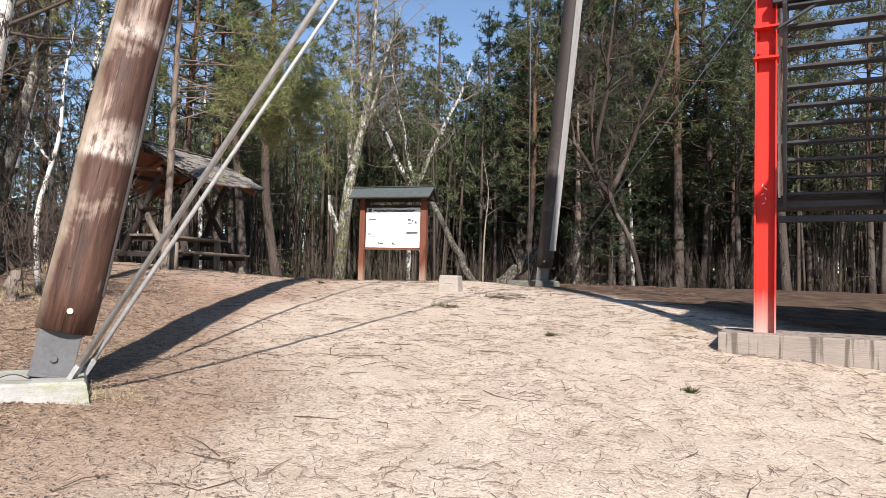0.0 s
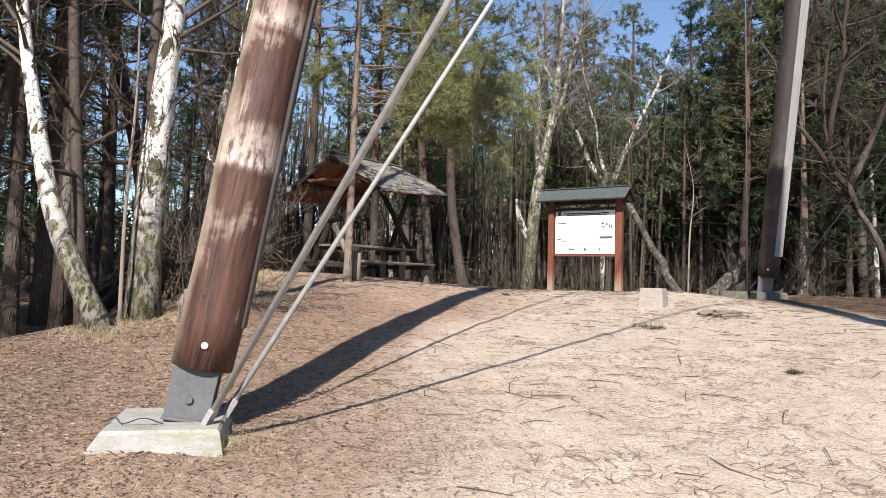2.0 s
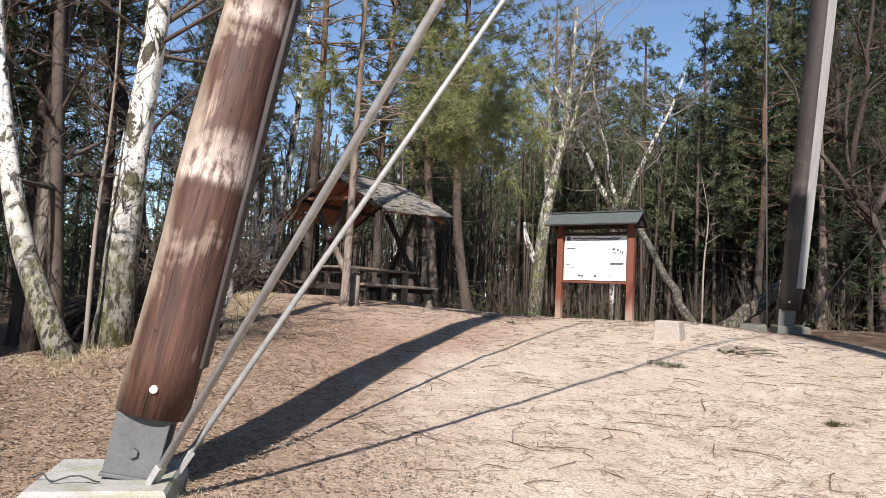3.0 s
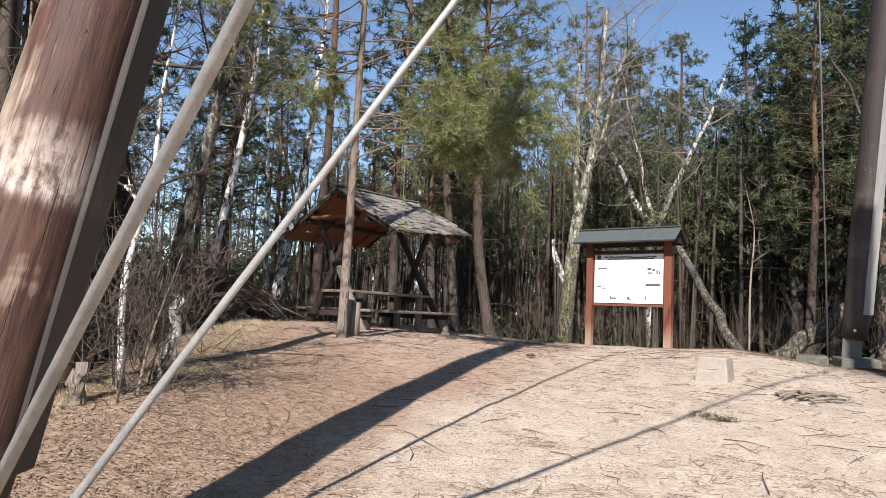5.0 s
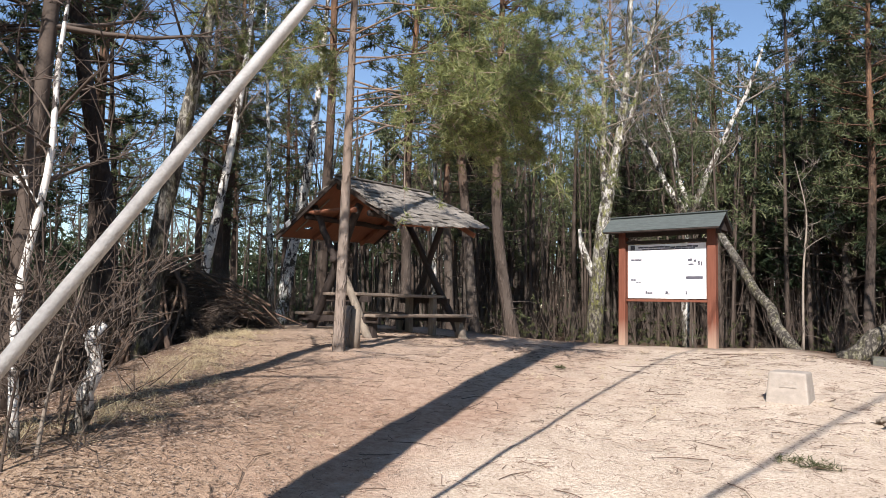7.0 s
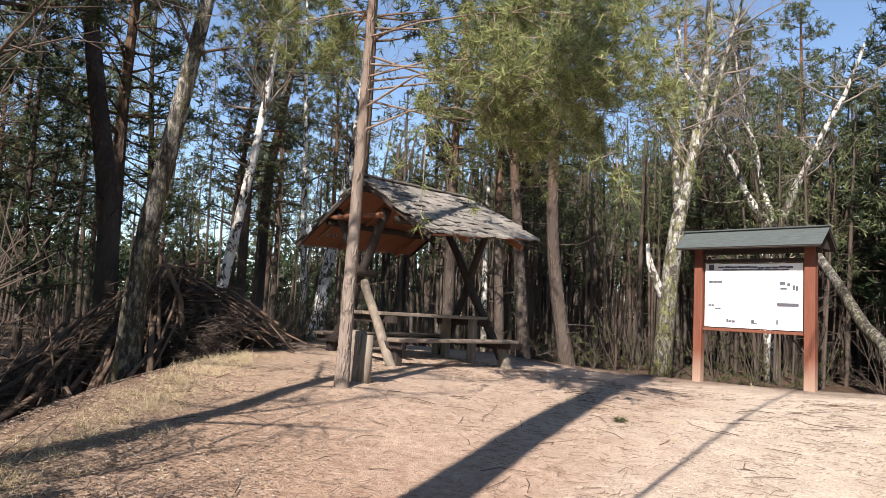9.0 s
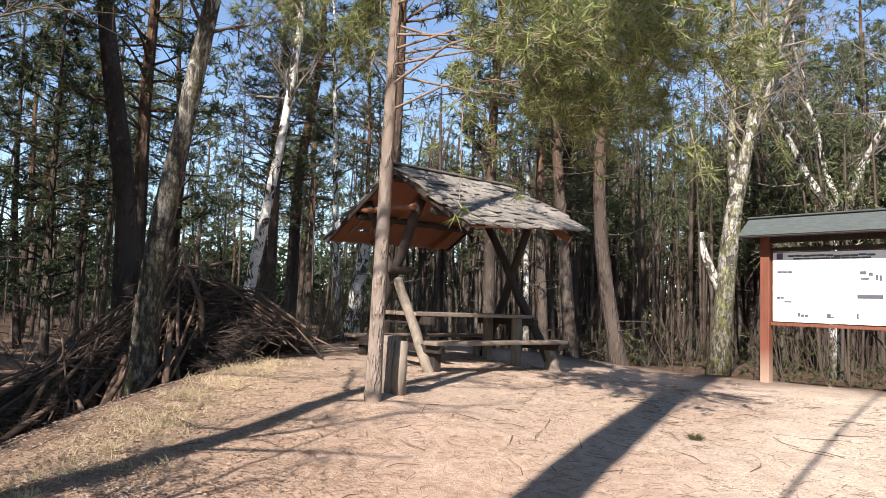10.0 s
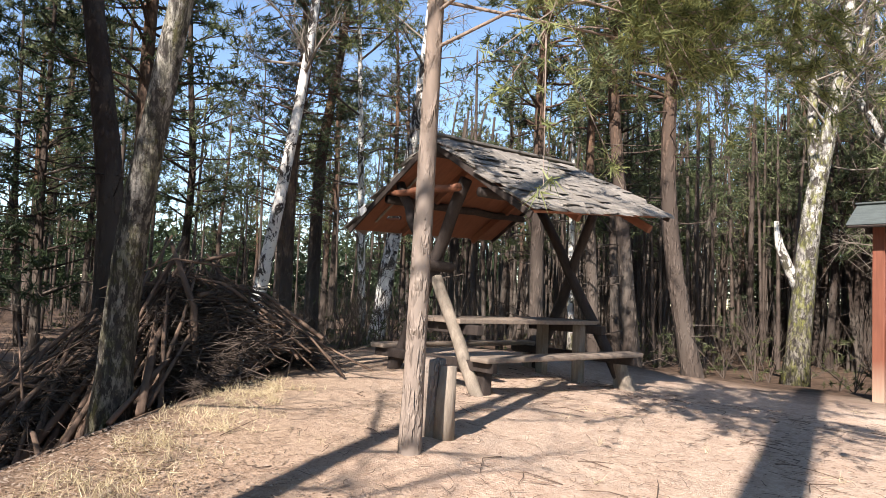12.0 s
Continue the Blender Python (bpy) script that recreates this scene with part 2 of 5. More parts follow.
def red_material():
    k = Mat("red_paint", 0.5, 0, 0.25)
    n = k.noise(3, 5)
    sep = k.node("SeparateXYZ")
    k.put(sep.inputs[0], k.node("TexCoord").outputs["Object"])
    c = k.mix(n, (0.52, 0.022, 0.014), (0.62, 0.034, 0.022))
    chalk = k.ramp(k.maths("ADD", sep.outputs[2], k.maths("MULTIPLY", n, 0.35)), (0.15, 0.75), (0.62, 0.0))
    c = k.mix(chalk, c, (0.62, 0.42, 0.36))
    k.color(c)
    k.bump(k.noise(40, 3), 0.1, 0.004)
    return k.m


def panel_material():
    k = Mat("dark_red_stained_wood", 0.7, 0, 0.25)
    v = k.coords((9, 9, 0.6))
    g = k.noise(4, 6, v)
    c = k.mix(g, (0.09, 0.030, 0.018), (0.235, 0.085, 0.052))
    sep = k.node("SeparateXYZ")
    k.put(sep.inputs[0], k.node("TexCoord").outputs["Object"])
    c = k.mix(k.ramp(k.maths("ADD", sep.outputs[2], k.maths("MULTIPLY", g, 0.4)), (0.2, 0.7), (0.75, 0.0)), c, (0.42, 0.31, 0.23))
    k.color(c)
    k.bump(g, 0.3, 0.006)
    return k.m


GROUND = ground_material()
BARK = bark_pine_material("pine_bark", (0.11, 0.083, 0.068), (0.32, 0.165, 0.09))
BARK_NEAR = bark_pine_material("young_pine_bark", (0.34, 0.272, 0.225), (0.28, 0.195, 0.14), 3.0, 20, 0.24)
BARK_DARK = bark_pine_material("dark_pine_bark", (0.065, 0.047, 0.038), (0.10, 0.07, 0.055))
BIRCH = birch_material("birch_bark", 0.35, 1.5)
BIRCH_WHITE = birch_material("white_birch_bark", 0.0, 0.35)
BIRCH_ROUGH = birch_material("old_birch_bark", 0.3, 4.5, 0.7, 0.85)
MOSSY = birch_material("mossy_birch_bark", 0.95, 3.0, 0.64, 0.75)
GREY_BARK = birch_material("grey_bark", 0.2, 1.0, 0.85, 0.4)
TWIG = simple("grey_brown_twig", (0.088, 0.066, 0.052), 0.35, 9, rand=0.4)
TWIG_PALE = simple("pale_twig", (0.25, 0.21, 0.17), 0.3, 9, rand=0.3)
STICK = simple("dead_branch", (0.15, 0.10, 0.072), 0.45, 8, 0.9, stretch=(1, 1, 0.3), bump=0.6, rand=0.7)
NEEDLE = leaf_material("pine_needles", (0.045, 0.068, 0.03), (0.20, 0.22, 0.105))
NEEDLE_NEAR = leaf_material("young_pine_needles", (0.07, 0.098, 0.035), (0.35, 0.37, 0.15))
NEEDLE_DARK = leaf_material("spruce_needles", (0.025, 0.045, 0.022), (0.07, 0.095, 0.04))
DRY_LEAF = leaf_material("dry_leaves", (0.18, 0.11, 0.072), (0.56, 0.46, 0.37), 0.8)
GRASS = leaf_material("dry_grass", (0.42, 0.33, 0.19), (0.74, 0.64, 0.44), 0.7)
SHRUB = leaf_material("evergreen_shrub", (0.05, 0.06, 0.024), (0.13, 0.135, 0.06))
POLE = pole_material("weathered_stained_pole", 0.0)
# stained log mixed nearly black: the far log's shade is in the colour
POLE_DARK = pole_material("shaded_stained_pole", 0.92)
GREY_WOOD = simple("grey_weathered_wood", (0.24, 0.23, 0.22), 0.3, 5, 0.8, stretch=(5, 5, 0.4))
SHELTER_WOOD = simple("dark_shelter_timber", (0.036, 0.027, 0.023), 0.4, 5, 0.8, stretch=(5, 5, 0.5), bump=0.5)
PEELED = simple("weathered_peeled_log", (0.20, 0.165, 0.13), 0.45, 4, 0.85, stretch=(4, 4, 0.5), bump=0.5)
ROOF_UNDER = simple("brown_roof_boards", (0.21, 0.085, 0.048), 0.25, 4, 0.75, stretch=(1, 6, 1), bump=0.2)
SHINGLE = simple("grey_roof_shingle", (0.26, 0.235, 0.205), 0.5, 9, 0.9, stretch=(5, 1, 1), bump=0.7, rand=0.75)
TABLE_WOOD = simple("grey_brown_table_plank", (0.21, 0.165, 0.13), 0.35, 4, 0.8, stretch=(0.5, 6, 6), bump=0.4, rand=0.3)
STEEL = simple("galvanised_steel", (0.40, 0.395, 0.385), 0.28, 14, 0.62, 0.35, bump=0.25)
PLATE = simple("grey_painted_steel", (0.125, 0.125, 0.125), 0.25, 6, 0.6, 0.2, bump=0.15)
BLACK = simple("black_painted_steel", (0.045, 0.046, 0.05), 0.3, 5, 0.5, 0.1, bump=0.1)
RED = red_material()
CONCRETE = concrete_material("lichen_concrete", (0.43, 0.41, 0.38), 0.55)
# weathered concrete painted darker for the shade over the far footings
SHADED_CONCRETE = concrete_material("shaded_weathered_concrete", (0.13, 0.125, 0.11), 0.3)
PLINTH = concrete_material("stained_concrete", (0.34, 0.29, 0.245), 0.0, 0.8)
STONE = concrete_material("pale_concrete_marker", (0.40, 0.35, 0.30))
PANEL = panel_material()
SHEET = simple("white_printed_sheet", (0.84, 0.84, 0.85), 0.02, 3, 0.45, bump=0.02, dist=0.002)
INK = simple("grey_ink", (0.09, 0.09, 0.11), 0.2, 20, 0.6, bump=0.0)
FELT = simple("green_grey_roofing_felt", (0.07, 0.083, 0.08), 0.35, 6, 0.85, stretch=(1, 5, 5), bump=0.4)
PLASTIC = simple("white_plastic", (0.75, 0.75, 0.74), 0.05, 5, 0.4, bump=0.0)
CUT = simple("pale_cut_wood", (0.72, 0.58, 0.45), 0.1, 12, 0.8, bump=0.2)

# ---- shape helpers ----


def smooth(a, b, v):
    u = np.clip((v - a) / (b - a), 0, 1)
    return u * u * (3 - 2 * u)


def ground_z(x, y):
    """Height of the ground: a low sandy rise with a crest, falling off to the wood's floor."""
    x, y = np.asarray(x, float), np.asarray(y, float)
    xc, yc = np.clip(x, -7.0, 2.6), np.clip(y, -2.0, 17.0)
    z = -0.2536 - 0.0967 * xc + 0.16845 * yc + 0.0111 * xc ** 2 + 0.01378 * xc * yc - 0.00245 * yc ** 2
    z = z + 0.000107 * yc ** 3 - 0.0003 * xc * yc ** 2 - 0.000036 * xc ** 2 * yc - 0.0000101 * yc ** 4
    z = z + 0.15 * np.exp(-((x + 4.4) ** 2) / 1.0 - ((y - 7.6) ** 2) / 3) - 0.04 * np.exp(-((x + 2.8) ** 2 + (y - 6.7) ** 2) / 1.0)
    z = z + 0.06 * np.exp(-((x + 2.75) ** 2 + (y - 4.4) ** 2) / 0.6) + 0.09 * np.exp(-((x + 5.3) ** 2 + (y - 12.2) ** 2) / 1.0)
    z = z - 0.21 * smooth(0.0, 2.2, x) * smooth(7.0, 14.0, y)
    edge = np.where(y < 8.4, -5.25, -5.25 - 0.55 * (y - 8.4))
    z = z - 0.85 * smooth(-0.25, 2.3, (edge - x) * 0.88) * smooth(3, 6, y)
    k = smooth(18.2, 27, y)
    z = z * (1 - k) + 1.0 * k
    k = smooth(8, 30, np.abs(x))
    return z * (1 - k) + 1.0 * k * smooth(-30, 10, y)


def gz(x, y):
    return float(ground_z(x, y))


def mesh_object(name, verts, faces, material, parent=None, label="", flat=False):
    me = bpy.data.meshes.new(name)
    me.from_pydata([tuple(v) for v in verts], [], faces)
    me.materials.append(material)
    if not flat:
        me.polygons.foreach_set("use_smooth", [True] * len(me.polygons))
    ob = new(name, me)
    ob.parent = parent
    return tagged(ob, label)


def part(name, bm, material, parent=None, label="", soft=False):
    """Links a bmesh as one mesh object under a thing or a part."""
    me = bpy.data.meshes.new(name)
    bm.to_mesh(me)
    bm.free()
    me.materials.append(material)
    if soft:
        me.polygons.foreach_set("use_smooth", [True] * len(me.polygons))
    ob = new(name, me)
    ob.parent = parent
    return tagged(ob, label)


def holder(name, m, label, category, group="", kind=""):
    ob = new(name)
    ob.matrix_basis = m
    return tagged(ob, label, category, group, kind)


def box(sx, sy, sz, at=(0, 0, 0), turn=None, bevel=0.0, taper=1.0, bm=None):
    """A bevelled box, its middle at 'at'; taper narrows the top."""
    bm = bm or bmesh.new()
    res = bmesh.ops.create_cube(bm, size=1.0)["verts"]
    for v in res:
        t = taper if v.co.z > 0 else 1.0
        v.co = Vector((v.co.x * sx * t, v.co.y * sy * t, v.co.z * sz))
    if bevel:
        edges = list({e for v in res for e in v.link_edges})
        made = bmesh.ops.bevel(bm, geom=edges, offset=bevel, segments=2, affect="EDGES", profile=0.6)
        res = list(set(made["verts"]) | {v for v in res if v.is_valid})
    m = Matrix.Translation(at) @ (turn.to_4x4() if turn else Matrix.Identity(4))
    bmesh.ops.transform(bm, matrix=m, verts=res)
    return bm


def align(d):
    """A turn that lays the local z axis along d."""
    return Vector(d).to_track_quat("Z", "Y").to_matrix()


def beam(a, b, w, h, bevel=0.008, bm=None):
    a, b = Vector(a), Vector(b)
    return box(w, h, (b - a).length, (a + b) / 2, align(b - a), bevel, 1.0, bm)


def sweep(V, F, pts, rads, sides=6, cap=True, wob=0.0, rng=None):
    """Adds a tube along pts to the lists V and F."""
    pts = [np.asarray(p, float) for p in pts]
    start = len(V)
    n = len(pts)
    ref = None
    for i, p in enumerate(pts):
        d = pts[min(i + 1, n - 1)] - pts[max(i - 1, 0)]
        d = d / (np.linalg.norm(d) + 1e-9)
        if ref is None:
            ref = np.array([1.0, 0, 0]) if abs(d[0]) < 0.8 else np.array([0, 1.0, 0])
        u = ref - d * (ref @ d)
        u = u / (np.linalg.norm(u) + 1e-9)
        ref = u
        w = np.cross(d, u)
        for k in range(sides):
            a = 2 * math.pi * k / sides
            r = rads[i] * (1 + (rng.uniform(-wob, wob) if wob else 0))
            V.append(p + (u * math.cos(a) + w * math.sin(a)) * r)
    for i in range(n - 1):
        for k in range(sides):
            a, b = start + i * sides + k, start + i * sides + (k + 1) % sides
            F.append((a, b, b + sides, a + sides))
    if cap:
        F.append(tuple(start + k for k in range(sides))[::-1])
        F.append(tuple(start + (n - 1) * sides + k for k in range(sides)))


def curve_points(base, tip, bends, n=9):
    """Points from base to tip along a gently bent line; bends: (share, dx, dy)."""
    base, tip = np.asarray(base, float), np.asarray(tip, float)
    keys = [(0.0, base)] + [(s, base + (tip - base) * s + np.array([dx, dy, 0])) for s, dx, dy in bends] + [(1.0, tip)]
    out = []
    for i in range(n):
        s = i / (n - 1)
        for (s0, p0), (s1, p1) in zip(keys, keys[1:]):
            if s <= s1 + 1e-9:
                out.append(p0 + (p1 - p0) * ((s - s0) / (s1 - s0)))
                break
    sm = [out[0]] + [(out[i - 1] + 2 * out[i] + out[i + 1]) / 4 for i in range(1, n - 1)] + [out[-1]]
    return sm


def needles(centres, dirs, rng, count=9, length=0.2, width=0.02, spread=0.75):
    """Tufts of thin blades about each centre; gives verts and triangles."""
    c = np.repeat(np.asarray(centres), count, axis=0)
    d = np.repeat(np.asarray(dirs), count, axis=0)
    c = c + rng.normal(0, (0.34 if length > 0.22 else 0.13) * length if length > 0.15 else 0.012, c.shape)
    r = rng.normal(size=c.shape)
    r /= np.linalg.norm(r, axis=1, keepdims=True)
    d = d * (1 - spread) + r * spread
    d /= np.linalg.norm(d, axis=1, keepdims=True)
    s = np.cross(d, rng.normal(size=c.shape))
    s /= np.linalg.norm(s, axis=1, keepdims=True) + 1e-9
    ln = length * rng.uniform(0.6, 1.2, (len(c), 1))
    wd = width * rng.uniform(0.6, 1.3, (len(c), 1))
    v = np.stack([c - s * wd / 2, c + s * wd / 2, c + d * ln], axis=1).reshape(-1, 3)
    f = np.arange(len(v)).reshape(-1, 3)
    return v, f


def triangles(name, v, f, material, parent=None, label=""):
    me = bpy.data.meshes.new(name)
    me.vertices.add(len(v))
    me.vertices.foreach_set("co", np.asarray(v, np.float32).ravel())
    me.loops.add(f.size)
    me.loops.foreach_set("vertex_index", f.ravel().astype(np.int32))
    me.polygons.add(len(f))
    me.polygons.foreach_set("loop_start", np.arange(0, f.size, 3, dtype=np.int32))
    me.polygons.foreach_set("loop_total", np.full(len(f), 3, np.int32))
    me.update(calc_edges=True)
    me.materials.append(material)
    ob = new(name, me)
    ob.parent = parent
    return tagged(ob, label)


# ---- ground ----


def graded(lo, hi, step, reach):
    core = list(np.arange(lo, hi + 1e-6, step))
    out, s = [], step
    p = hi
    while p < reach:
        s *= 1.25
        p += s
        out.append(p)
    back, s = [], step
    p = lo
    while p > -reach:
        s *= 1.25
        p -= s
        back.append(p)
    return np.array(back[::-1] + core + out)


def build_ground():
    xs, ys = graded(-11, 7, 0.1, 420), graded(-1, 21, 0.1, 420)
    X, Y = np.meshgrid(xs, ys)
    Z = ground_z(X, Y)
    for i in range(len(ys)):
        for j in range(len(xs)):
            x, y = X[i, j], Y[i, j]
            if -13 < x < 9 and -3 < y < 24:
                Z[i, j] += 0.018 * noise.noise((x * 1.3, y * 1.3, 0)) + 0.012 * noise.noise((x * 4.1, y * 4.1, 3))
    n = len(xs)
    V = np.stack([X, Y, Z], axis=-1).reshape(-1, 3)
    F = [(i * n + j, i * n + j + 1, (i + 1) * n + j + 1, (i + 1) * n + j) for i in range(len(ys) - 1) for j in range(n - 1)]
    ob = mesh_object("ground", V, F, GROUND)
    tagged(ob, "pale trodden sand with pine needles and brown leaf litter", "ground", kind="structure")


build_ground()

# ---- tower: poles, rods, stair ----


def lean_at(foot, lean, z):
    return Vector((foot[0] + lean[0] * (z - foot[2]), foot[1] + lean[1] * (z - foot[2]), z))


def wooden_pole(foot, lean, top, radius, label, right, log_mat):
    """A round tower leg on a steel shoe."""
    a, b = Vector(foot), lean_at(foot, lean, top)
    d = (b - a).normalized()
    rt = Vector((*right, 0))
    rt = (rt - d * rt.dot(d)).normalized()
    axis = Matrix((rt, d.cross(rt), d)).transposed().to_4x4()
    root = holder("tower_pole", Matrix.Translation(a) @ axis, label, "pole", "legs of the tower")
    rng = np.random.default_rng(5)
    ln = (b - a).length
    V, F = [], []
    k = 40
    pts = [(0.006 * math.sin(i * 0.9), 0.006 * math.cos(i * 0.7), 0.27 + (ln - 0.27) * i / k) for i in range(k + 1)]
    sweep(V, F, pts, [radius * (0.97 if i == 0 else 1.0) * (1 + 0.012 * math.sin(i * 1.7)) for i in range(k + 1)], 28)
    mesh_object("log", V, F, log_mat, root)
    # flat grey batten down one side
    if log_mat is POLE:
        part("batten", box(0.04, radius * 1.2, ln - 0.6, (radius * 0.97, 0.05, ln / 2 + 0.25), None, 0.01), POLE_DARK, root, "dark flat batten")
    else:
        part("batten", box(0.15, 0.05, ln - 0.75, (radius * 0.82, -radius * 0.58, ln / 2 + 0.3), Euler((0, 0, radians(30))).to_matrix(), 0.008), GREY_WOOD, root, "grey weathered flat batten")
    bm = bmesh.new()
    box(radius * 1.38, 0.03, 0.32, (-0.015, -0.10, 0.11), None, 0.006, 1.04, bm)
    box(radius * 1.38, 0.03, 0.32, (-0.015, 0.10, 0.11), None, 0.006, 1.04, bm)
    box(0.05, 0.17, 0.30, (0.0, 0, 0.11), None, 0.004, 1.0, bm)
    box(radius * 1.45, 0.22, 0.02, (0, 0, 0.262), None, 0.004, 1.0, bm)
    box(radius * 1.6, 0.28, 0.02, (0, 0, -0.045), None, 0.004, 1.0, bm)
    part("steel_shoe", bm, PLATE, root, "grey steel foot plates")
    bm = bmesh.new()
    bmesh.ops.create_cone(bm, cap_ends=True, segments=6, radius1=0.028, radius2=0.026, depth=0.27, matrix=pose(-0.02, 0, 0.08, 90, 0, 0))
    part("bolt", bm, PLATE, root)
    bm = bmesh.new()
    bmesh.ops.create_cone(bm, cap_ends=True, segments=14, radius1=0.022, radius2=0.02, depth=0.02, matrix=pose(0.01, -radius * 0.99, 0.42, 90, 0, 0))
    part("plug", bm, CUT, root, "pale round wooden plug")
    for z, dx in ((0.72, -0.04), (1.05, 0.05), (1.6, -0.02), (2.2, 0.04), (2.9, -0.05)):
        bm = bmesh.new()
        bmesh.ops.create_icosphere(bm, subdivisions=2, radius=0.035, matrix=Matrix.Translation((dx, -math.sqrt(radius ** 2 - dx ** 2) * 0.93, z)) @ Matrix.Diagonal((0.9, 0.28, 0.7, 1)))
        part("knot", bm, log_mat, root, "", True)
    return root


P1 = (-2.665, 4.93, 0.885)
L1 = (0.125, 0.122)
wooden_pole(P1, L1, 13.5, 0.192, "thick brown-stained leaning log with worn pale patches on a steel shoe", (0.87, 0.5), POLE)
P2 = (1.99, 15.74, 1.69)
L2 = (0.072, -0.12)
wooden_pole(P2, L2, 14.0, 0.185, "thick dark leaning log with a grey batten, on a concrete foot", (0.97, -0.22), POLE_DARK)


def foot_block(x, y, top, size_top, size_low, depth, material, label, turn=0, skew=0.0):
    root = holder("concrete_footing", pose(x, y, top, 0, 0, turn), label, "footing", "footings of the tower")
    bm = bmesh.new()
    rings = []
    for s, z, sh in ((size_low, -depth, skew), (size_top, -0.02, 0.0), (size_top - 0.03, 0.0, 0.0)):
        rings.append([bm.verts.new((sx * s / 2 + (sh if sx < 0 else 0), sy * s / 2 * 0.9, z + 0.01 * math.sin(sx * 3 + sy * 5))) for sx, sy in ((-1, -1), (1, -1), (1, 1), (-1, 1))])
    for r0, r1 in zip(rings, rings[1:]):
        for i in range(4):
            bm.faces.new((r0[i], r0[(i + 1) % 4], r1[(i + 1) % 4], r1[i]))
    bm.faces.new(rings[-1])
    part("block", bm, material, root)


foot_block(-2.76, 4.84, 0.845, 0.66, 0.84, 0.50, CONCRETE, "low lichen-stained concrete footing under the log", 30, -0.22)


def wire_loop():
    """A dark bit of wire lying on the footing."""
    V, F = [], []
    pts = [(-3.02 + 0.34 * s + 0.02 * math.sin(9 * s), 4.58 + 0.1 * s - 0.05 * math.sin(math.pi * s), 0.852 + 0.035 * math.sin(math.pi * s * 2) ** 2) for s in np.linspace(0, 1, 14)]
    sweep(V, F, pts, [0.004] * 14, 5)
    tagged(mesh_object("wire", V, F, BLACK), "thin dark wire lying on the concrete footing", "wire")


wire_loop()
foot_block(2.03, 15.70, 1.66, 0.54, 0.64, 0.5, SHADED_CONCRETE, "small grey concrete footing under the far log", 8)
foot_block(1.46, 16.05, 1.65, 0.46, 0.54, 0.5, SHADED_CONCRETE, "small grey concrete footing beside the far log", -6)


def steel_rod(a, b, r, label, material=STEEL, clevis=True):
    a, b = Vector(a), Vector(b)
    root = holder("steel_rod", Matrix.Translation(a) @ align(b - a).to_4x4(), label, "tie rod", "tie rods of the tower")
    ln = (b - a).length
    V, F = [], []
    sweep(V, F, [(0, 0, 0.10 if clevis else 0), (0, 0, ln * 0.5), (0, 0, ln)], [r, r, r], 12)
    mesh_object("rod", V, F, material, root)
    if clevis:
        bm = bmesh.new()
        box(0.010, 0.038, 0.17, (-0.022, 0, 0.06), None, 0.003, 1.0, bm)
        box(0.010, 0.038, 0.17, (0.022, 0, 0.06), None, 0.003, 1.0, bm)
        box(0.052, 0.038, 0.026, (0, 0, 0.145), None, 0.004, 1.0, bm)
        part("clevis", bm, material, root)


steel_rod((-2.50, 4.82, 0.80), (-2.425 + 0.6536 * 9, 4.886 - 0.089 * 9, 10.0), 0.021, "galvanised steel tie rod rising from the log's foot")
steel_rod((-2.56, 5.08, 0.80), (-2.6686 + 0.3859 * 11, 5.358 + 0.5369 * 11, 12.0), 0.019, "thinner galvanised tie rod rising from the log's foot")
steel_rod((1.70, 16.1, 1.5), (1.55, 16.3, 14.0), 0.014, "thin steel cable hanging beside the far log", PLATE, False)
steel_rod((2.2, 15.76, 1.6), (7.0, 16.2, 8.6), 0.011, "thin dark steel tie rod rising from the far log", BLACK)


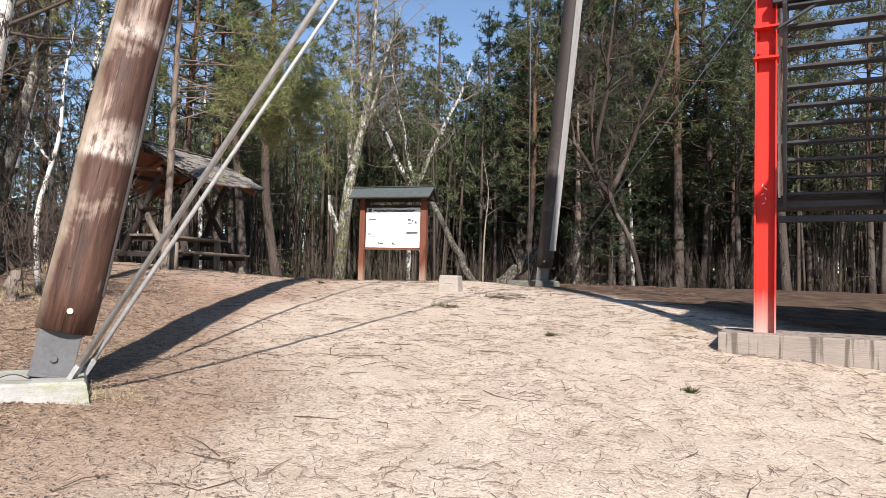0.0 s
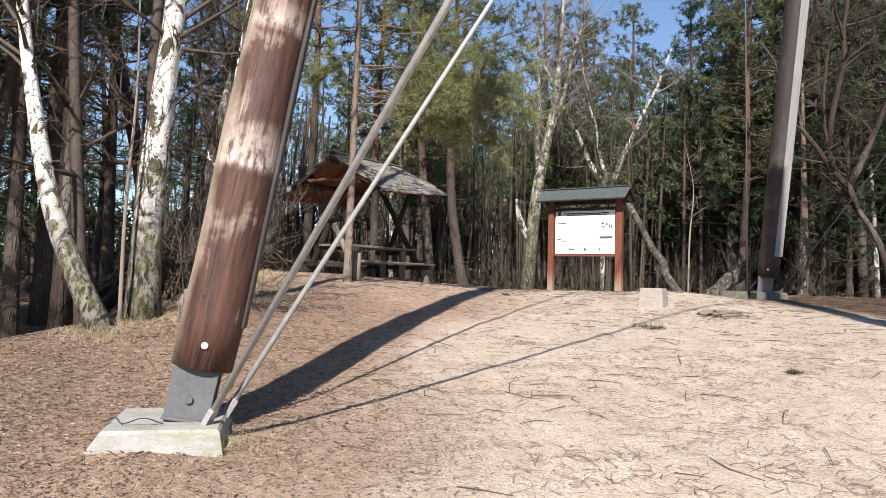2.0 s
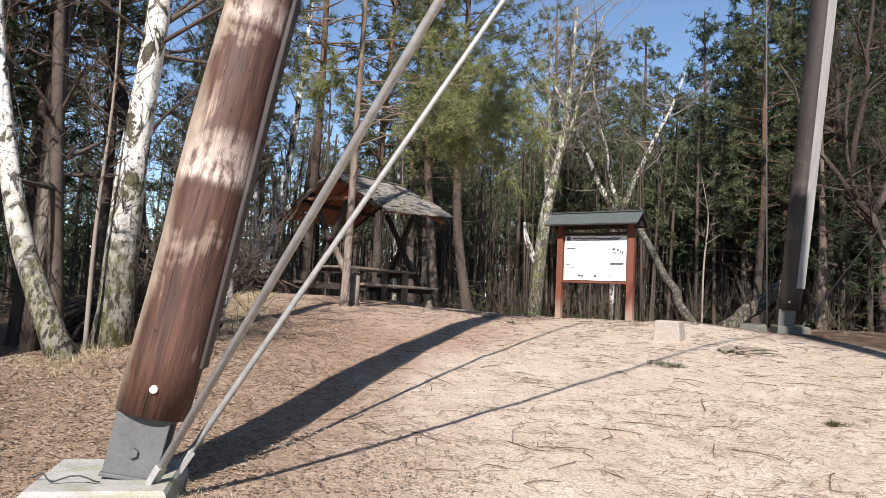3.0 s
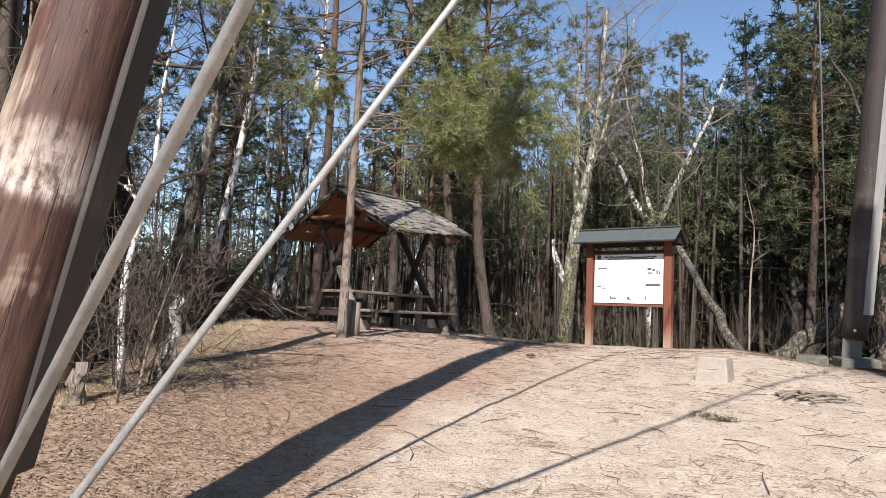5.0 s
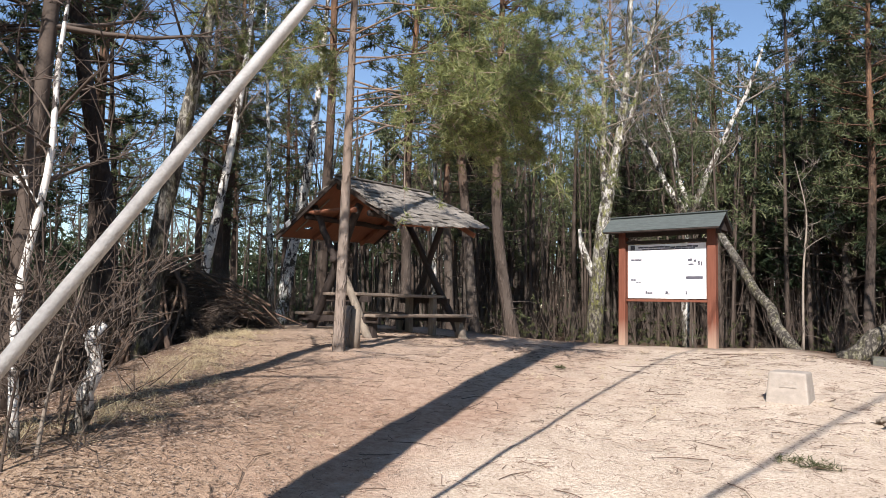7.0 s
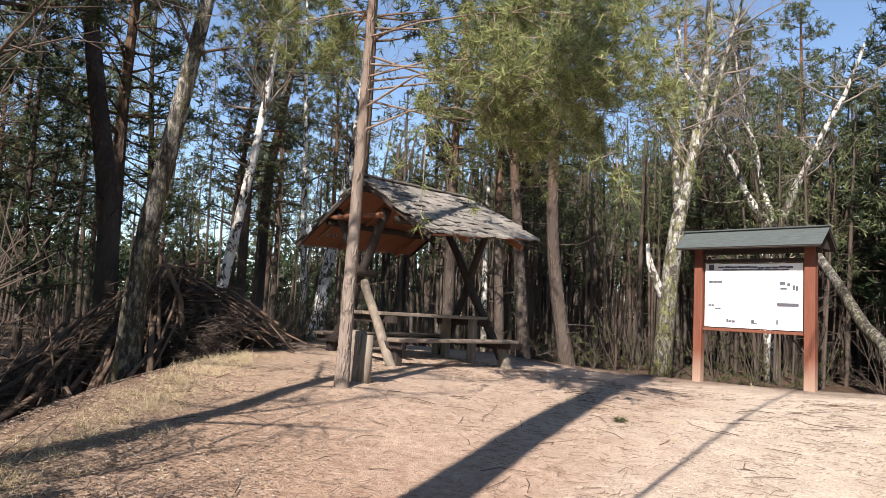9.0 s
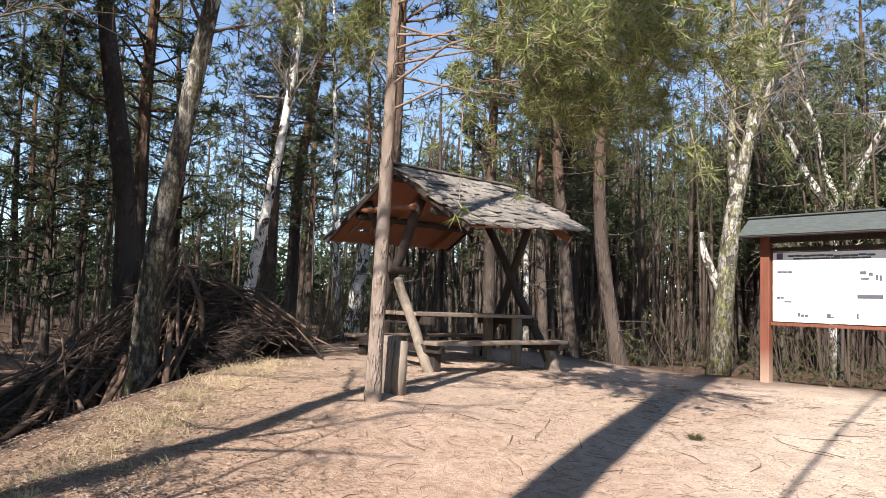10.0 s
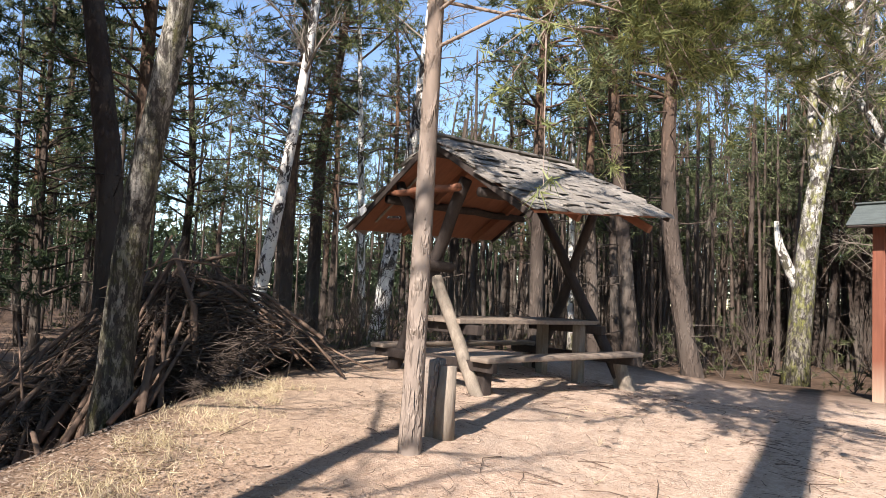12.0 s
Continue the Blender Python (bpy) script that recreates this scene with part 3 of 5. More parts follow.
def stair_tower():
    """The red post with its stair, on a concrete plinth."""
    u, w = Vector((0.906, -0.423, 0)), Vector((-0.423, -0.906, 0))
    o = Vector((2.93, 7.50, 0.86))
    turn = Matrix((u, -w, (0, 0, 1))).transposed()
    m = Matrix.Translation(o) @ turn.to_4x4()
    root = holder("concrete_plinth", m, "long low concrete plinth with dark drip stains", "plinth")
    part("slab", box(6.0, 0.95, 0.62, (3.0, 0.475, -0.04), None, 0.015), PLINTH, root)
    col = holder("steel_column", m @ pose(0.44, 0.36, 0.27), "bright red painted steel column, chalky at its foot", "column")
    bm = bmesh.new()
    box(0.015, 0.20, 9.0, (-0.1, 0, 4.5), None, 0.002, 1.0, bm)
    box(0.015, 0.20, 9.0, (0.1, 0, 4.5), None, 0.002, 1.0, bm)
    box(0.184, 0.011, 9.0, (0, 0, 4.5), None, 0.0, 1.0, bm)
    part("profile", bm, RED, col)
    for z in (2.98, 3.32):
        part("end_plate", box(0.25, 0.26, 0.025, (0, 0, z), None, 0.003), RED, col)
    for z in (3.06, 3.24):
        for sx in (-0.1, 0.1):
            bm = bmesh.new()
            bmesh.ops.create_cone(bm, cap_ends=True, segments=6, radius1=0.016, radius2=0.016, depth=0.03, matrix=pose(sx * 0.7, -0.018, z, 90, 0, 0))
            part("bolt", bm, RED, col)
    # scratched mark on the paint
    for i, (dx, dz, a) in enumerate(((0.02, 1.60, 20), (0.05, 1.56, -50), (0.02, 1.50, 60), (0.05, 1.45, -20), (0.03, 1.40, 75))):
        part("scratch", box(0.006, 0.004, 0.032, (dx - 0.05, -0.0085, dz), Euler((0, radians(a), 0)).to_matrix()), PLASTIC, col)
    st = holder("steel_stair", m, "black steel stair flight with open treads", "stair")

    def at(l, d, z):
        return (l, d, z)
    # bottom landing beam, side strings, treads; the flight climbs towards the path
    n, rise, run = 11, 0.188, 0.125
    z0, d0, l0, wd = 1.78, 1.62, 0.62, 1.06
    for z, h in ((z0 - 0.16, 0.13), (z0 + 0.02, 0.16)):
        part("landing_beam", beam(at(l0 - 0.08, d0 + 0.1, z), at(l0 + 4.2, d0 + 0.1, z), h, 0.08), BLACK, st)
    part("landing_deck", box(4.4, 1.6, 0.04, (l0 + 2.1, d0 + 0.9, z0 + 0.12), None, 0.004), BLACK, st)
    for l in (l0, l0 + wd):
        part("string", beam(at(l, d0, z0), at(l, d0 - run * n, z0 + rise * n), 0.045, 0.19), BLACK, st)
    for i in range(n):
        part("tread", box(wd - 0.05, 0.15, 0.03, (l0 + wd / 2, d0 - run * (i + 0.5), z0 + rise * (i + 0.7)), None, 0.004), BLACK, st)
    for l in (l0 - 0.06,):
        part("stair_rail", beam(at(l, d0, z0 + 0.1), at(l, d0 - run * n, z0 + rise * n + 0.3), 0.03, 0.03), PLASTIC, st, "pale thin conduit")
        for k, z in ((2, 0), (6, 0)):
            part("cable_box", box(0.07, 0.05, 0.10, (l, d0 - run * (k * 1.4 + 0.5), z0 + rise * (k * 1.4 + 1.2)), None, 0.008), PLASTIC, st, "small pale plastic box")
    zt = z0 + rise * n + 0.02
    part("upper_beam", beam(at(0.50, 0.30, zt), at(5.2, 0.30, zt), 0.20, 0.09), BLACK, st)
    part("upper_beam", beam(at(0.50, 0.12, zt + 0.32), at(5.2, 0.12, zt + 0.32), 0.16, 0.09), BLACK, st)
    part("gusset", beam(at(0.52, 0.28, zt - 0.32), at(0.95, 0.28, zt - 0.08), 0.05, 0.03), BLACK, st)
    # unseen deck, added and sized to cast shade on the ground behind
    part("upper_deck", box(6.4, 3.4, 0.05, (5.5, -1.0, zt + 0.55), None, 0.004), BLACK, st)
    for l in (3.2, 5.0):
        part("stair_post", box(0.12, 0.12, 5.0, (l, 0.36, 2.7), None, 0.004), BLACK, st)


stair_tower()

# ---- marker stone and information board ----


def marker_stone(x, y):
    root = holder("marker_stone", pose(x, y, gz(x, y) - 0.06, 0, 0, -14), "squat tapered pale concrete marker stone on the sand", "marker stone")
    part("block", box(0.39, 0.38, 0.34, (0, 0, 0.17), None, 0.02, 0.84), STONE, root, "", False)
    part("plaque", box(0.15, 0.008, 0.08, (0.01, -0.168, 0.235), Euler((radians(-10), 0, 0)).to_matrix(), 0.003), STONE, root, "small worn plate")


marker_stone(-0.03, 12.22)


def information_board():
    u = Vector((1.599, -0.477, 0)).normalized()
    nrm = Vector((-u.y, u.x, 0))
    turn = Matrix((u, nrm, (0, 0, 1))).transposed()
    o = Vector((-2.68, 19.58, gz(-1.9, 19.2)))
    root = holder("information_board", Matrix.Translation(o) @ turn.to_4x4(), "wooden notice board with a white sheet under a small felt roof", "notice board")
    zs = 3.61 - o.z
    zb = 2.487 - o.z
    W = 1.67
    for x, w in ((-0.10, 0.15), (W + 0.11, 0.17)):
        part("post", box(w, 0.15, zs + 0.55, (x, 0.0, (zs + 0.25) / 2 - 0.12), None, 0.012), PANEL, root)
    part("sheet_backing", box(W + 0.02, 0.03, zs - zb + 0.02, (W / 2, 0.02, (zs + zb) / 2), None, 0.003), PANEL, root)
    sheet = part("sheet", box(W - 0.02, 0.01, zs - zb, (W / 2, -0.005, (zs + zb) / 2), None, 0.002), SHEET, root, "white printed sheet")
    rng = random.Random(4)
    # unreadable print, kept as bars
    bars = [(0.12, 0.06, 0.09, 0.06)] + [(0.30 + i * 0.115, 0.055 + rng.uniform(0, 0.02), 0.10, 0.018) for i in range(11)]
    bars += [(0.40 + i * 0.14, 0.105, 0.12, 0.014) for i in range(8)]
    bars += [(0.12 + i * 0.08, 0.32, 0.07, 0.022) for i in range(3)]
    bars += [(1.34, 0.34, 0.08, 0.03), (1.44, 0.36, 0.05, 0.03), (1.36, 0.43, 0.10, 0.018), (1.52, 0.41, 0.03, 0.05), (1.57, 0.42, 0.03, 0.05)]
    bars += [(1.30 + i * 0.085, 0.70, 0.08, 0.035) for i in range(4)] + [(0.10 + i * 0.06, 0.74, 0.05, 0.02) for i in range(2)]
    bars += [(0.22 + i * 0.06, 0.80, 0.05, 0.014) for i in range(2)]
    bars += [(0.42, 1.0, 0.03, 0.04), (0.47, 1.015, 0.05, 0.025), (0.53, 1.015, 0.05, 0.025), (0.86, 1.0, 0.05, 0.03), (0.88, 1.03, 0.10, 0.012), (1.26, 1.0, 0.025, 0.05)]
    for x, y, w, h in bars:
        part("print_bar", box(w * 1.08, 0.003, h * 1.7, (x, -0.0125, zs - y)), INK, sheet)
    part("rail", box(W + 0.02, 0.09, 0.05, (W / 2, 0, zb - 0.045), None, 0.006), PANEL, root)
    part("rail", box(W + 0.02, 0.09, 0.06, (W / 2, 0, zs + 0.055), None, 0.006), SHELTER_WOOD, root)
    part("rail", box(W + 0.55, 0.10, 0.09, (W / 2, 0, zs + 0.215), None, 0.006), SHELTER_WOOD, root)
    # little gable roof of felt-covered boards, its front in overlapping strips
    ze, zr, half = zs + 0.24, zs + 0.56, 0.40
    for side in (-1, 1):
        a, b = Vector((0, side * half, ze)), Vector((0, 0, zr))
        slope = (b - a)
        ang = math.atan2(slope.z, half)
        tilt = Euler((ang if side < 0 else -ang, 0, 0)).to_matrix()
        mid = (a + b) / 2
        slab = part("roof_slope", box(W + 0.74, slope.length + 0.03, 0.03, (W / 2, mid.y, mid.z), tilt, 0.006), SHELTER_WOOD, root)
        for i in range(3):
            q = a + slope * ((i + 0.5) / 3)
            part("felt_strip", box(W + 0.78, slope.length / 3 + 0.03, 0.014, (W / 2, q.y, q.z + 0.026 - 0.004 * i + 0.006), tilt, 0.004), FELT, slab)
    part("roof_ridge", box(W + 0.80, 0.10, 0.025, (W / 2, 0, zr + 0.045), None, 0.008), FELT, root)
    for x in (-0.27, W + 0.27):
        bm = bmesh.new()
        vs = [bm.verts.new(p) for p in ((x, -half * 0.92, ze), (x, half * 0.92, ze), (x, 0, zr - 0.02))]
        f = bm.faces.new(vs)
        ext = bmesh.ops.extrude_face_region(bm, geom=[f])
        bmesh.ops.translate(bm, vec=(0.025, 0, 0), verts=[g for g in ext["geom"] if isinstance(g, bmesh.types.BMVert)])
        part("gable_board", bm, SHELTER_WOOD, root)


information_board()

# ---- picnic shelter ----


def picnic_shelter():
    """Open shelter: crossed log frames, gable roof, table and benches."""
    a, l = Vector((0.268, 0.963, 0)), Vector((-0.963, 0.268, 0))
    o = Vector((-5.9, 14.4, 1.64))
    turn = Matrix((l, a, (0, 0, 1))).transposed()
    base = Matrix.Translation(o) @ turn.to_4x4()
    root = holder("picnic_shelter", base, "open picnic shelter of crossed logs under a ragged grey gable roof", "shelter")
    rng = np.random.default_rng(8)

    def log(name, p, q, r, mat, label="", parent=root):
        V, F = [], []
        p, q = np.array(p, float), np.array(q, float)
        pts = [p + (q - p) * i / 8 + rng.normal(0, 0.008, 3) for i in range(9)]
        sweep(V, F, pts, [r * (1.05 - 0.12 * i / 8) for i in range(9)], 10, True, 0.05, rng)
        return mesh_object(name, V, F, mat, parent, label)

    def h(x, y, z):
        return (x, y, z - o.z)
    # front frame: the pale leg is spliced below the crossing
    log("leg", h(1.78, 0.06, 1.5), h(0.50, 0.06, 3.92), 0.075, SHELTER_WOOD)
    log("leg", h(-0.02, -0.06, 1.5), h(0.83, -0.02, 2.87), 0.068, PEELED, "pale peeled log leg")
    log("leg", h(0.86, -0.04, 2.80), h(1.55, -0.04, 3.95), 0.06, SHELTER_WOOD, "dark log strut")
    log("collar_beam", h(0.42, -0.10, 3.80), h(1.62, -0.10, 3.84), 0.04, ROOF_UNDER, "brown log tie")
    log("cross_bolt_log", h(0.84, -0.22, 2.98), h(0.84, 0.2, 2.98), 0.06, SHELTER_WOOD)
    # rear frame
    log("leg", h(-0.02, 2.38, 1.5), h(1.36, 2.20, 3.90), 0.066, SHELTER_WOOD)
    log("leg", h(1.68, 2.46, 1.5), h(0.46, 2.22, 3.80), 0.066, SHELTER_WOOD)
    log("leg_foot", h(-0.05, 2.36, 1.5), h(0.14, 2.36, 1.95), 0.09, PEELED)
    log("purlin", h(0.10, -0.1, 3.72), h(0.18, 2.22, 3.78), 0.05, SHELTER_WOOD)
    log("purlin", h(1.72, -0.1, 3.78), h(1.70, 2.22, 3.78), 0.05, SHELTER_WOOD)
    log("ridge_beam", h(0.86, -0.1, 4.24), h(0.86, 2.2, 4.32), 0.055, SHELTER_WOOD)
    # roof planes: eave front, eave rear, ridge rear, ridge front
    planes = (
        ("roof_slope", [(-0.66, -0.14, 3.48), (-0.58, 2.2, 3.68), (0.86, 2.2, 4.41), (0.86, -0.14, 4.37)]),
        ("roof_slope", [(2.42, -0.14, 3.46), (2.42, 2.32, 3.53), (0.86, 2.2, 4.41), (0.86, -0.14, 4.37)]),
    )
    for si, (name, cs) in enumerate(planes):
        c = [Vector(h(*p)) for p in cs]
        nv = (c[1] - c[0]).cross(c[3] - c[0]).normalized()
        if nv.z < 0:
            nv = -nv
        bm = bmesh.new()
        lo = [bm.verts.new(p - nv * 0.02) for p in c]
        hi = [bm.verts.new(p + nv * 0.005) for p in c]
        if si == 1:
            # a knocked-out hole near the front eave
            mid, rim = Vector(h(2.13, 0.31, 3.635)), []
            ea, eb = (c[1] - c[0]).normalized(), (c[3] - c[0]).normalized()
            for u, v in ((-0.10, -0.05), (0.12, -0.035), (0.09, 0.05), (-0.12, 0.03)):
                rim.append(mid + ea * u + eb * v)
            rl = [bm.verts.new(p - nv * 0.02) for p in rim]
            rh = [bm.verts.new(p + nv * 0.005) for p in rim]
            for i in range(4):
                j = (i + 1) % 4
                bm.faces.new((lo[i], lo[j], rl[j], rl[i]))
                bm.faces.new((hi[i], hi[j], rh[j], rh[i]))
                bm.faces.new((rl[i], rl[j], rh[j], rh[i]))
        else:
            bm.faces.new(lo)
            bm.faces.new(hi)
        for i in range(4):
            bm.faces.new((lo[i], lo[(i + 1) % 4], hi[(i + 1) % 4], hi[i]))
        bmesh.ops.recalc_face_normals(bm, faces=bm.faces)
        slope = part(name, bm, ROOF_UNDER, root, "reddish-brown boarded roof slope")
        # ragged courses of shingles
        courses, per = 11, 18
        shapes = []
        for k in range(5):
            s = box(0.15 + 0.015 * k, 0.20 + 0.035 * k, 0.018, (0, 0, 0), None, 0.0)
            for v in s.verts:
                v.co += Vector((rng.normal(0, 0.014), rng.normal(0, 0.028), rng.normal(0, 0.007)))
            me = bpy.data.meshes.new("shingle")
            s.to_mesh(me)
            s.free()
            me.materials.append(SHINGLE)
            shapes.append(me)
        for i in range(courses):
            for j in range(per):
                fu, fv = (j + 0.5 + (0.25 if i % 2 else -0.2) + rng.uniform(-0.1, 0.1)) / per, (i + 0.42) / courses
                fu = min(max(fu, 0.015), 0.985)
                p = (c[0] * (1 - fu) + c[1] * fu) * (1 - fv) + (c[3] * (1 - fu) + c[2] * fu) * fv
                ex = (c[1] - c[0]).normalized()
                ey = nv.cross(ex)
                if ey.dot(c[3] - c[0]) < 0:
                    ey, ex = -ey, -ex
                if si == 1 and abs((p - mid).dot(ex)) < 0.19 and abs((p - mid).dot(ey)) < 0.15:
                    continue
                ob = new("shingle", shapes[int(rng.integers(5))])
                ob.parent = slope
                rot = Matrix((ex, ey, nv)).transposed().to_4x4()
                ob.matrix_basis = Matrix.Translation(p + nv * 0.028) @ rot @ pose(0, 0, 0, -4 + rng.normal(0, 2.5), rng.normal(0, 2.5), rng.normal(0, 6))
    part("lath", beam(h(2.2, 0.08, 3.545), h(1.3, 0.08, 4.07), 0.03, 0.02), PEELED, root, "thin pale lath")
    part("roof_ridge", beam(h(0.86, -0.2, 4.42), h(0.86, 2.24, 4.46), 0.14, 0.03), SHINGLE, root)
    for p, q in (((-0.66, -0.16, 3.44), (0.86, -0.16, 4.33)), ((2.42, -0.16, 3.42), (0.86, -0.16, 4.33)), ((2.42, 2.33, 3.5), (0.86, 2.24, 4.38)), ((-0.60, 2.22, 3.65), (0.86, 2.24, 4.38))):
        part("bargeboard", beam(h(*p), h(*q), 0.025, 0.07), SHELTER_WOOD, root)
    for t in (0.25, 0.75):
        p, q = Vector(h(0.86, 2.5 * t, 4.30)), Vector(h(2.35, 2.5 * t, 3.46))
        part("rafter", beam(p, q, 0.05, 0.09), ROOF_UNDER, root)
        p, q = Vector(h(0.86, 2.5 * t, 4.30)), Vector(h(-0.58, 2.5 * t, 3.50))
        part("rafter", beam(p, q, 0.05, 0.09), ROOF_UNDER, root)
    part("label_plate", box(0.13, 0.012, 0.10, h(2.10, -0.185, 3.66), Euler((0, radians(30), 0)).to_matrix(), 0.003), PLASTIC, root, "small ragged white notice")
    # table and benches
    tb = holder("picnic_table", base, "dark weathered plank picnic table under the shelter roof", "table")
    for x in (0.52, 0.74, 0.96, 1.18):
        part("tabletop_plank", box(0.20, 2.36, 0.05, h(x, 1.16, 2.405), None, 0.008), TABLE_WOOD, tb)
    for y in (0.12, 2.2):
        part("table_bearer", box(1.2, 0.09, 0.10, h(0.85, y, 2.32), None, 0.008), SHELTER_WOOD, tb)
    for i, (x, name) in enumerate(((-0.02, 0), (1.72, 0))):
        be = holder("bench", base, "long weathered half-log bench beside the picnic table", "bench", "benches at the table")
        part("seat", box(0.26, 2.62, 0.055, h(x, 1.16, 2.055), None, 0.02), TABLE_WOOD, be)
        for y in (0.05, 2.35):
            part("bench_leg", box(0.12, 0.12, 0.50, h(x + (0.12 if i == 0 else -0.1), y, 1.79), None, 0.02), PEELED if y > 1 else SHELTER_WOOD, be)
    for y in (-0.04, 2.30):
        part("table_cross_rail", box(2.0, 0.07, 0.10, h(0.85, y, 1.98), None, 0.01), SHELTER_WOOD, tb)
    for x in (0.55, 1.15):
        part("table_leg", box(0.12, 0.12, 0.80, h(x, 2.10, 1.98), None, 0.02), PEELED, tb, "pale log leg")


picnic_shelter()


def stump_post(x, y):
    """A low split post with a sloping top, by the young pine."""
    root = holder("stump_post", pose(x, y, gz(x, y) - 0.05, 0, 0, 20), "low split log post, mossy, beside the young pine", "post")
    rng = np.random.default_rng(3)
    V, F = [], []
    sweep(V, F, [(0, 0, 0), (0.005, 0, 0.2), (0, 0.005, 0.45), (0.01, 0, 0.60)], [0.11, 0.10, 0.095, 0.09], 12, True, 0.08, rng)
    mesh_object("post", V, F, BARK_NEAR, root)
    V, F = [], []
    sweep(V, F, [(0.12, -0.05, 0), (0.125, -0.05, 0.3), (0.13, -0.045, 0.56)], [0.075, 0.07, 0.06], 10, True, 0.1, rng)
    mesh_object("half_log", V, F, PEELED, root, "mossy split half")


stump_post(-5.33, 12.62)

# ---- trees ----


def limb_set(rng, V, F, base, tip, r, twigs, reach, sides=4, droop=0.0):
    """A limb with side twigs; returns points along them for foliage."""
    base, tip = np.asarray(base, float), np.asarray(tip, float)
    ln = np.linalg.norm(tip - base)
    bend = rng.normal(0, 0.06 * ln, 3)
    pts = [base + (tip - base) * s + bend * math.sin(s * math.pi) + np.array([0, 0, -droop * s * s * ln]) for s in np.linspace(0, 1, 5)]
    sweep(V, F, pts, [r, r * 0.8, r * 0.6, r * 0.4, r * 0.15], sides, False)
    ends = []
    for _ in range(twigs):
        s = rng.uniform(0.3, 1.0)
        i = min(int(s * 4), 3)
        p = pts[i] + (pts[i + 1] - pts[i]) * (s * 4 - i)
        d = (tip - base) / ln * 0.6 + rng.normal(0, 0.55, 3)
        d[2] += 0.2
        q = p + d / np.linalg.norm(d) * reach * rng.uniform(0.4, 1.0)
        mid = (p + q) / 2 + rng.normal(0, 0.02, 3)
        if sides == 3:
            sweep(V, F, [p, q], [r * 0.3, r * 0.06], 3, False)
        else:
            sweep(V, F, [p, mid, q], [r * 0.3, r * 0.2, r * 0.06], 3, False)
        ends.append((p, q))
    ends.append((pts[2], pts[4]))
    return ends


def pine(name, height, r0, crown_from, spread, seed, needle, bark, tufts=9, blade=10, length=0.2, width=0.026, dead=12, lean=(0, 0), label="", group="", kinks=None, twigs=4, sides=4):
    rng = np.random.default_rng(seed)
    root = holder(name, Matrix.Identity(4), label, "tree", group)
    V, F = [], []
    n = 16
    tip = (lean[0], lean[1], height)
    pts = curve_points((0, 0, -0.1), tip, kinks or [(0.4, rng.normal(0, 0.12), rng.normal(0, 0.12)), (0.7, rng.normal(0, 0.15), rng.normal(0, 0.15))], n)
    rad = [r0 * ((1.18 if i == 0 else 1.0) - 0.82 * (i / (n - 1)) ** 1.1) for i in range(n)]
    sweep(V, F, pts, rad, 9, False, 0.04, rng)

    def on(z):
        s = min(max((z + 0.1) / (height + 0.1), 0), 1) * (n - 1)
        i = min(int(s), n - 2)
        return pts[i] + (pts[i + 1] - pts[i]) * (s - i)
    for _ in range(dead):
        z = rng.uniform(0.12, 1.0) * crown_from
        a = rng.uniform(0, 2 * math.pi)
        ln = rng.uniform(0.3, 1.5)
        p = on(z)
        limb_set(rng, V, F, p, p + np.array([math.cos(a) * ln, math.sin(a) * ln, ln * rng.uniform(-0.25, 0.3)]), 0.014, 3, 0.4, 3)
    cs, ds = [], []
    z = crown_from
    while z < height - 0.2:
        f = (z - crown_from) / (height - crown_from)
        reach = spread * (0.55 + 0.6 * math.sin(math.pi * min(1, f * 0.9 + 0.12))) * (1 - f * 0.55)
        for k in range(rng.integers(3, 6)):
            a = rng.uniform(0, 2 * math.pi)
            ln = reach * rng.uniform(0.45, 1.1)
            p = on(z)
            q = p + np.array([math.cos(a) * ln, math.sin(a) * ln, ln * rng.uniform(-0.05, 0.55)])
            for b, e in limb_set(rng, V, F, p, q, 0.035 * (1 - f * 0.6), twigs, 0.45 + 0.18 * ln, sides):
                m = max(2, int(tufts * 0.4))
                for s in rng.uniform(0.25, 1.05, m):
                    cs.append(b + (e - b) * s + rng.normal(0, 0.04, 3))
                    d = (e - b) / (np.linalg.norm(e - b) + 1e-6) + np.array([0, 0, 0.5])
                    ds.append(d / np.linalg.norm(d))
        z += rng.uniform(0.28, 0.5)
    mesh_object("trunk", V, F, bark, root)
    v, f = needles(cs, ds, rng, blade, length, width)
    triangles("crown", v, f, needle, root, "clumps of green needles")
    return root


